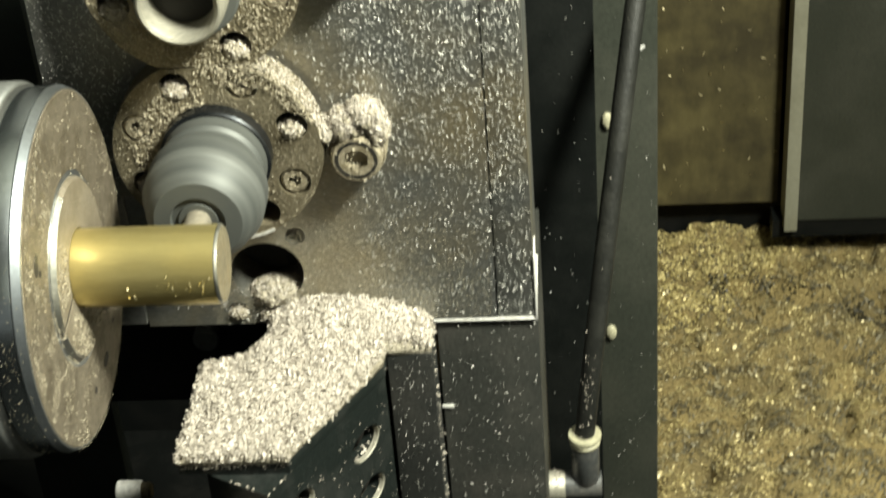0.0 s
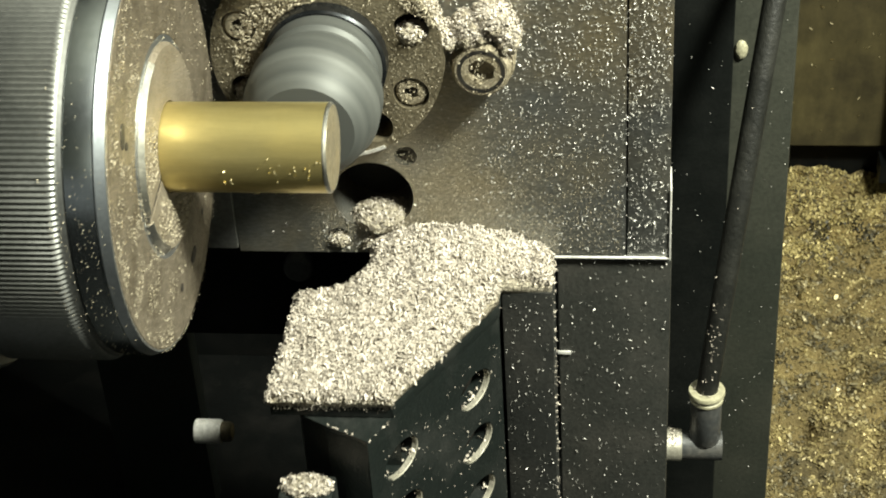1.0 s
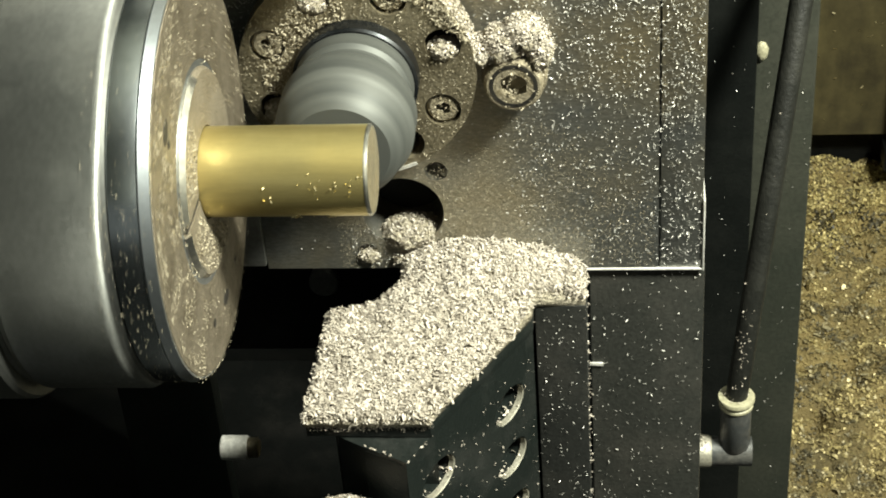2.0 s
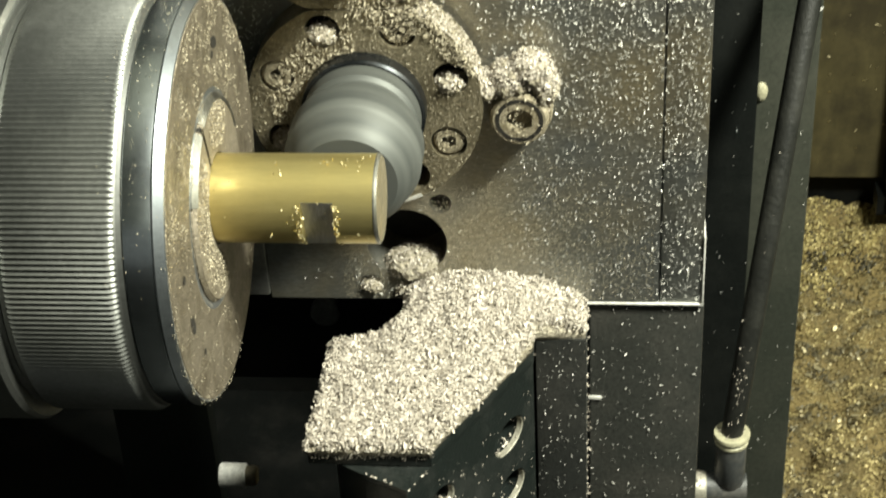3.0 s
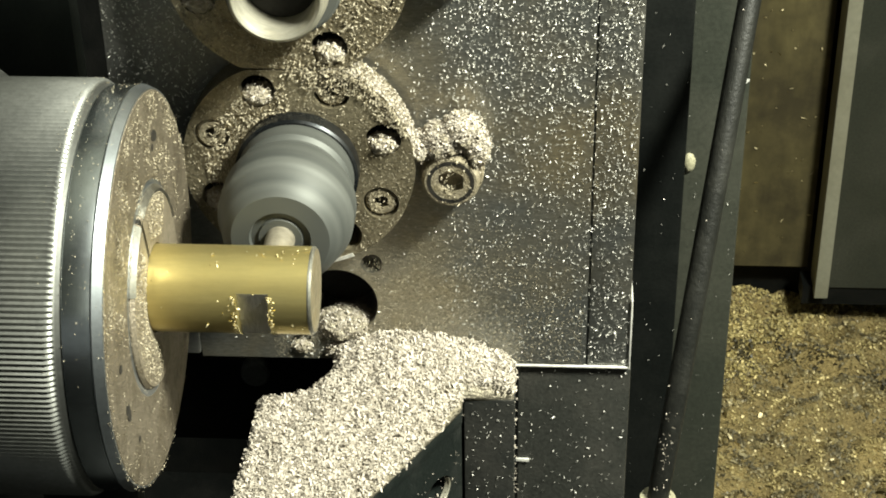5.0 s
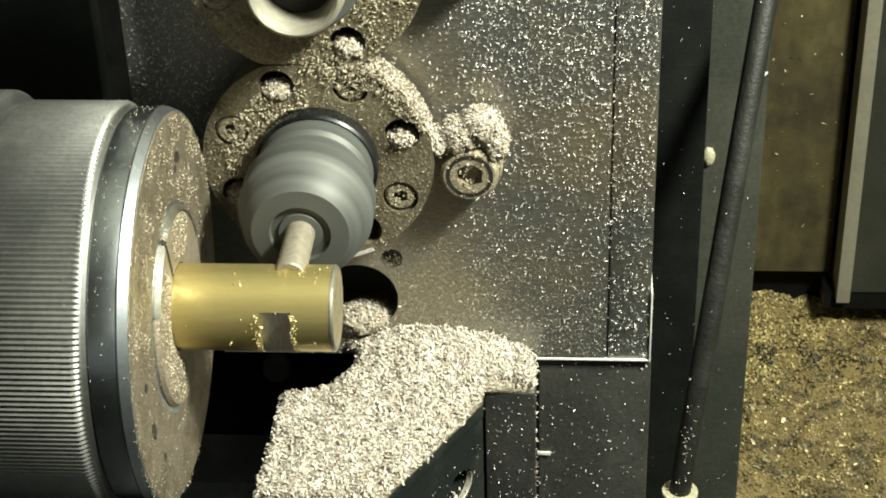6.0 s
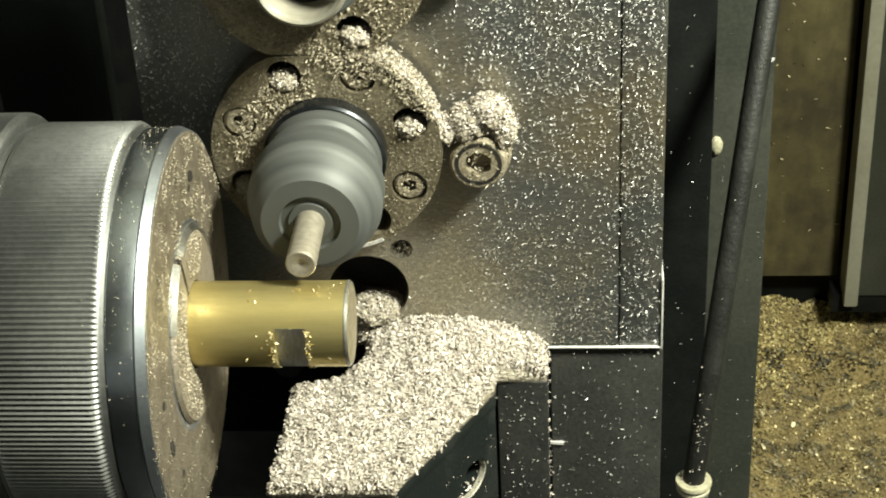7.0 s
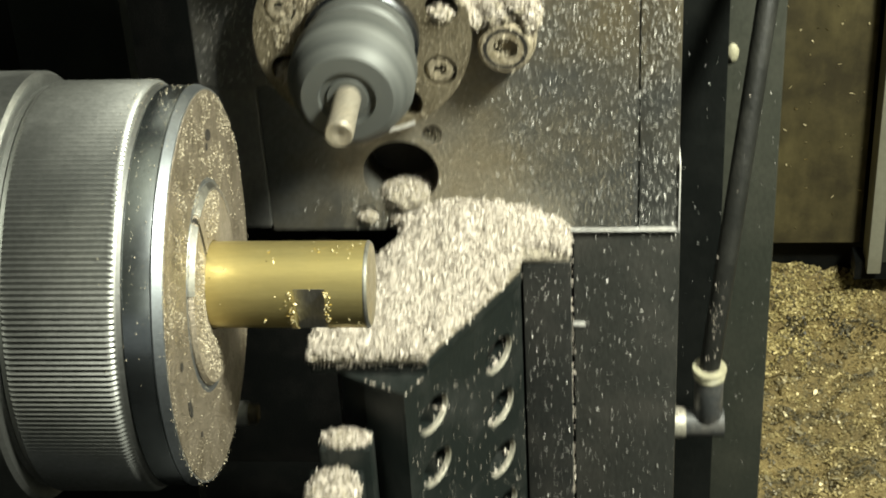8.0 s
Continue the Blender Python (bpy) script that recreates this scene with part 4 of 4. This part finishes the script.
def flange_chips():
    pts, nor = [], []
    while len(pts) < 1800:
        a, r = rng.uniform(0, 2 * math.pi), 26 * math.sqrt(rng.uniform(0.29, 1))
        x, z = AX + r * math.cos(a), AZ + r * math.sin(a)
        left = 1.0 if 95 < math.degrees(a) < 210 and r < 21 else 0.03
        ridge = 1.0 if r > 22 and 20 < math.degrees(a) < 80 else 0.0
        if any(math.hypot(x - AX - 20.6 * math.cos(radians(d)), z - AZ - 20.6 * math.sin(radians(d))) < q for d, q in HOLES if d not in (66, 158, 333)):
            continue
        if z < 22 and rng.random() < max(left, ridge, 0.9 if z > 17 and x > -8 else 0):
            pts.append((x, YF - 0.1, z))
            nor.append((0, -1, 0))
    while len(pts) < 2050:
        x = rng.uniform(-12, 9)
        pts.append((x, YF - 0.2 - 0.5 * rng.random(), 22.3 + rng.normal() * 1.3))
        nor.append((0, -1, 0.4))
    while len(pts) < 4700:
        a, r = rng.uniform(0, 2 * math.pi), 26 * math.sqrt(rng.uniform(0.26, 1))
        x, z = AX + r * math.cos(a), UZ + r * math.sin(a)
        if any(math.hypot(x - AX - 20.6 * math.cos(radians(d)), z - UZ - 20.6 * math.sin(radians(d))) < 4.0 for d in (294, 200, 160, 20)):
            continue
        if z > 23 and rng.random() < (1.0 if x > AX or r > 20 else 0.4):
            pts.append((x, YF - 0.1, z))
            nor.append((0, -1, 0))
    # a crust along the flange's upper rim
    side, out = [], []
    for _ in range(1300):
        a = radians(rng.uniform(14, 78))
        y = YF + 8.0 * rng.random() ** 1.4
        side.append((AX + 26.5 * math.cos(a), y, min(22.6, AZ + 26.5 * math.sin(a))))
        out.append((math.cos(a), -0.2, math.sin(a)))
    rides(flakes("rim_chips", side, out, (0.3, 0.8), (0.16, 0.36), CHIP, (AX, YF, 20), "pale chips caked on the flange's upper rim", "chips", 0.6, 0.15))
    for _ in range(700):
        a = radians(rng.uniform(18, 76))
        q = rng.normal(25.9, 0.55)
        pts.append((AX + q * math.cos(a), YF - 0.15 + max(0.0, q - 26.0) * 1.5, min(22.0, AZ + q * math.sin(a))))
        nor.append((0.3 * math.cos(a), -1, 0.3 * math.sin(a)))
    rides(flakes("flange_chips", pts, nor, (0.4, 1.2), (0.14, 0.34), CHIP_OIL, (AX, YF, 20), "oily brass chips sticking to the spindle flanges", "chips", 0.8, 0.25))
    fine, at = [], []
    while len(fine) < 3600:
        a, q, up = rng.uniform(0, 2 * math.pi), 26 * math.sqrt(rng.uniform(0.29, 1)), rng.random() < 0.4
        x, z = AX + q * math.cos(a), (UZ if up else AZ) + q * math.sin(a)
        bores = (294, 342, 200, 160, 20) if up else [d for d, _ in HOLES]
        if (z < 22.5) == up or any(math.hypot(q * math.cos(a) - 20.6 * math.cos(radians(d)), q * math.sin(a) - 20.6 * math.sin(radians(d))) < 4.1 for d in bores):
            continue
        fine.append((x, YF - 0.05, z))
    rides(flakes("flange_dust", fine, np.tile((0, -1.0, 0), (len(fine), 1)), (0.15, 0.42), (0.1, 0.24), CHIP_OIL, (AX, YF, 20), "fine brass dust on the spindle flanges", "chips", 0.4, 0.05))
    # small drifts: in the bolt holes, on the clamp screw, in the plate's bore
    drifts = []
    for a, r in ((20, 3.6), (113, 3.7), (203, 3.4)):
        drifts.append(((AX + 20.6 * math.cos(radians(a)), YF + 2.0, AZ + 20.6 * math.sin(radians(a)) - 1.9), (r, 3.0, 2.7), 330))
    for a in (200, 294):
        drifts.append(((AX + 20.6 * math.cos(radians(a)), YF + 1.8, UZ + 20.6 * math.sin(radians(a)) - 1.8), (3.8, 3.0, 2.8), 360))
    for c, q, n in (((27.2, 56.4, 4.9), (4.8, 4.6, 4.4), 2600), ((22.8, 56.4, 2.4), (5.0, 4.9, 4.4), 2600), ((17.0, 56.2, 0.9), (5.2, 4.6, 3.3), 2200), ((30.6, 56.6, 0.6), (3.0, 4.4, 5.8), 1800)):
        drifts.append((c, q, n))
    drifts.append(((26.0, 57.5, UZ + 6), (5.4, 4.0, 4.6), 500))
    drifts.append(((-2.2, YP + 3.4, -54.6), (7.6, 5.6, 4.3), 1500))
    drifts.append(((-13.2, YP + 0.3, -59.8), (2.7, 1.6, 2.0), 150))
    drifts.append(((-3.6, YP - 0.4, -60.4), (3.4, 2.0, 2.8), 420))
    bm = bmesh.new()
    P, N = [], []
    for k, (c, r, n) in enumerate(drifts):
        lump("drift", c, tuple(v * 0.95 for v in r), HEAP, k, 0.25, bm)
        p, q = blob(n, c, r)
        P.append(p)
        N.append(q)
    rides(single("chip_drift", bm, HEAP, (10, 56, 0), "small drifts of packed chips on screws and in holes", "chips", kind="stuff", smooth=180))
    rides(flakes("drift_chips", np.concatenate(P), np.concatenate(N), (0.4, 0.95), (0.24, 0.5), CHIP, (10, 56, 0), "fine pale chips caked on screws and in holes", "chips", 0.5, 0.1))
    # crumbs on the screw heads
    P, N = [], []
    for cx, cz, r, n in ((24.8, -6.4, 6.2, 40), (24.8, -6.4, 3.0, 18), (24.8, 46.1, 6.2, 60), (AX + 18.4, AZ - 9.4, 3.3, 45), (AX + 8.4, AZ + 18.8, 3.3, 60)):
        a, q = rng.uniform(0, 2 * math.pi, n), r * np.sqrt(rng.uniform(0, 1, n))
        y = 52.4 if cx > 20 else YF + 0.3
        P.append(np.stack([cx + q * np.cos(a), np.full(n, y) + rng.uniform(0, 0.3, n), cz + q * np.sin(a)], 1))
        N.append(np.tile((0, -1.0, 0), (n, 1)))
    rides(flakes("screw_chips", np.concatenate(P), np.concatenate(N), (0.4, 1.1), (0.2, 0.5), CHIP_OIL, (10, 52, 0), "crumbs of brass on the screw heads", "chips", 0.5, 0.1))
    # on the ledges and in the guard's holes
    P, N = [], []
    bm = bmesh.new()
    d, w = Vector((0.498, 0.867, 0)), Vector((0.867, -0.498, 0))
    lumps = [((-13.7, -1.9, -82.2), (6.0, 3.4, 1.6), 520), ((-15.8, -14.6, -88.2), (6.5, 8.6, 2.6), 1300)]
    for s, zs in ((31.2, (-85.4, -102.6, -120.0, -137.4)), (1.5, (-84.4, -101.2, -118, -134.8))):
        for z in zs:
            c = np.array(Vector((6, 8.9, z)) + d * s - w * 1.6)
            a = rng.uniform(-2.6, -0.4, 16)
            P.append(c + np.stack([6.0 * np.cos(a) * d.x, 6.0 * np.cos(a) * d.y, 4.6 * np.sin(a)], 1) - np.array(w) * rng.uniform(-1, 2, (16, 1)))
            N.append(np.tile((0, 0, 1.0), (16, 1)))
    for k, (c, r, n) in enumerate(lumps):
        lump("drift", c, tuple(v * 0.93 for v in r), HEAP, k + 30, 0.3, bm)
        p, q = blob(n, c, r)
        P.append(p)
        N.append(q)
    rides(single("ledge_drift", bm, HEAP, (-10, 30, -120), "drifts of chips on the lower ledges", "chips", kind="stuff", smooth=180))
    rides(flakes("ledge_chips", np.concatenate(P), np.concatenate(N), (0.7, 1.5), (0.35, 0.75), CHIP, (-10, 30, -120), "fine chips on the ledges under the guard", "chips", 0.7, 0.1))
    n = 240
    x = rng.uniform(-22, 6, n)
    P1 = np.stack([x, np.full(n, 8.3), -66.6 - np.abs(rng.normal(size=n)) * 0.8], 1)
    k = rng.uniform(0, 1, 24)
    P2 = np.stack([np.where(k < 0.6, -9.2 + 17 * k, 1 + 12.5 * (k - 0.6)), np.where(k < 0.6, 6.0 - 9 * k, 0.6 + 21 * (k - 0.6)), -70.6 + 0.2 * rng.normal(size=24)], 1)
    m = 150
    P3 = np.stack([39.9 + 0.25 * rng.normal(size=m), rng.uniform(50.4, 56, m), rng.uniform(-165, -66, m)], 1)
    rides(flakes("seam_chips", P3, np.tile((0, -1.0, 0.2), (m, 1)), (0.4, 1.1), (0.2, 0.45), CHIP, (40, 52, -110), "chips caught along the block's upright seam", "chips", 0.6, 0.1))
    rides(flakes("edge_chips", np.concatenate([P1, P2]), np.concatenate([np.tile((0, -1.0, 0), (n, 1)), np.tile((0, -0.5, 1.0), (24, 1))]), (0.4, 1.2), (0.2, 0.5), CHIP, (0, 8, -70), "chips clinging along the shelf's front edge", "chips", 0.6, 0.1))
    # round the hose collar and on the elbow
    p1, n1 = blob(30, (79.7, 95.6, -133.8), (4.4, 4.4, 0.25))
    p2, n2 = blob(120, (69.8, 94.5, -151.2), (3.0, 3.6, 1.1))
    z = rng.uniform(-130, 60, 320)
    P3 = np.array([hose_at(v) for v in z]) + np.stack([rng.normal(size=320) * 0.9 - 0.8, np.full(320, -3.1), 0 * z], 1)
    keep = rng.random(320) < np.where(z < -105, 1.0, 0.06)
    P3 = P3[keep]
    rides(flakes("hose_chips", np.concatenate([p1, p2, P3]), np.concatenate([n1, n2, np.tile((0, -1.0, 0.3), (len(P3), 1))]), (0.3, 0.8), (0.2, 0.4), CHIP, (78, 92, -140), "chips on the hose collar and elbow", "chips", 0.5, 0.1))


def tray_chips():
    n = 40000
    x, y = rng.uniform(80, 300, n), rng.uniform(250, 604, n)
    P = np.array([(a, b, sump_height(a, b) + 0.4) for a, b in zip(x, y)])
    flakes("tray_chips", P, np.tile((0, 0, 1.0), (n, 1)), (1.1, 2.7), (0.8, 1.8), TRAY_MIX, (180, 400, -409), "thick bed of oily golden brass chips in the tray", "chips", 0.5, 0.25)
    n = 1000
    x, y = rng.uniform(80, 300, n), rng.uniform(250, 584, n)
    keep = np.array([noise.noise(Vector((a / 30, b / 30, 11))) > -0.1 for a, b in zip(x, y)])
    P = np.array([(a, b, sump_height(a, b) + 1.0) for a, b in zip(x[keep], y[keep])])
    flakes("tray_curls", P, np.tile((0, 0, 1.0), (len(P), 1)), (2.2, 4.6), (1.2, 2.4), TRAY_CHIP, (180, 400, -408), "larger curled brass chips lying in the tray", "chips", 0.9, 0.8)
    n = 9000
    x, y = rng.uniform(76, 215, n), rng.uniform(498, 604, n)
    near = np.minimum(((x - 158) / 52) ** 2 + ((y - 585) / 36) ** 2, ((x - 138) / 36) ** 2 + ((y - 527) / 19) ** 2)
    keep = np.array([k < 1.0 + 0.9 * noise.noise(Vector((a / 14, b / 10, 4))) for a, b, k in zip(x, y, near)])
    P = np.array([(a, b, sump_height(a, b) + 0.9) for a, b in zip(x[keep], y[keep])])
    flakes("mound_chips", P, np.tile((0, 0, 1.0), (len(P), 1)), (1.4, 3.4), (0.8, 2.0), TRAY_GOLD, (130, 550, -405), "loose golden chips piled against the back wall", "chips", 0.8, 0.4)
    # dark chips along the trench, to deepen its shade
    n = 1700
    x = rng.uniform(158, 260, n)
    y = 548 - 0.28 * (x - 168) + rng.normal(size=n) * 5.5
    keep = np.array([noise.noise(Vector((a / 12, b / 8, 17))) > -0.15 for a, b in zip(x, y)])
    P = np.array([(a, b, sump_height(a, b) + 1.2) for a, b in zip(x[keep], y[keep])])
    flakes("trench_chips", P, np.tile((0, 0, 1.0), (len(P), 1)), (1.6, 3.6), (0.9, 2.0), TRAY_DARK, (200, 540, -410), "dark chips that put shade into a trench of the tray", "chips", 0.6, 0.3)
    p, q = on_plane(170, 104, 200, -366, -40, 584.6)
    flakes("wall_chips", p, q, (1.0, 2.8), (0.5, 1.3), TRAY_CHIP, (150, 584, -200), "stray chips stuck to the oily back wall", "chips", 0.4, 0.2)


housing()
lamp_body()
chuck_thing, bar_thing = chuck(), bar()
TURNING = [chuck_thing, bar_thing]
chuck_dust(TURNING)
bar_burrs(TURNING)
rides(tool_slide())
rides(chip_guard())
mill_thing, mill_spin = milling_spindle()
rides(mill_thing)
upper_thing, upper_spin = upper_spindle()
rides(upper_thing)
first = rides(clamp_screw(-6.4))
rides(copy_thing(first, Matrix.Translation(first.location + Vector((0, 0, 0.0525)))))
rides(coolant_hose())
lower_fittings()
chip_heap()
plate_chips()
flange_chips()
tray_chips()

# seconds, metres back and metres up by which the tool slide has moved
SLIDE = (
    (0.0, 0.00000, -0.00001),
    (0.1, 0.00030, -0.00082),
    (0.2, 0.00094, -0.00205),
    (0.3, 0.00071, -0.00281),
    (0.4, -0.00013, -0.00290),
    (0.5, -0.00040, -0.00346),
    (0.6, -0.00054, -0.00383),
    (0.8, -0.00108, -0.00480),
    (1.0, -0.00168, -0.00611),
    (1.2, -0.00214, -0.00684),
    (1.5, -0.00240, -0.00617),
    (1.7, -0.00263, -0.00572),
    (2.8, -0.00424, -0.00474),
    (3.0, -0.00399, -0.00495),
    (3.5, -0.00437, -0.00476),
    (4.0, -0.00393, -0.00407),
    (4.5, -0.00352, -0.00105),
    (5.8, -0.00510, 0.00930),
    (6.0, -0.00389, 0.00963),
    (6.5, -0.00396, 0.01296),
    (7.0, -0.00461, 0.01683),
    (7.5, -0.00518, 0.02014),
    (7.8, -0.00379, 0.01928),
    (7.9, 0.01562, 0.01750),
    (8.0, 0.02969, 0.01807),
)
# seconds and degrees by which the bar and chuck are still to be indexed
INDEX = ((0.0, 82), (1.75, 82), (2.05, 68), (2.25, 41), (2.45, 14), (2.75, 0), (8.0, 0))


def motions():
    for ob in SLIDING:
        base = ob.location.copy()
        walk(ob, [(t, Matrix.Translation(base + Vector((0, dy, dz)))) for t, dy, dz in SLIDE])
    for ob in TURNING:
        at = Matrix.Translation(ob.location.copy())
        walk(ob, [(t, at @ pose(0, 0, 0, a, 0, 0)) for t, a in INDEX])
    for ob, step in ((mill_spin, 80), (upper_spin, -60)):
        at = Matrix.Translation(ob.location.copy())
        walk(ob, [(k / 10, at @ pose(0, 0, 0, 0, step * k, 0)) for k in range(81)])


motions()
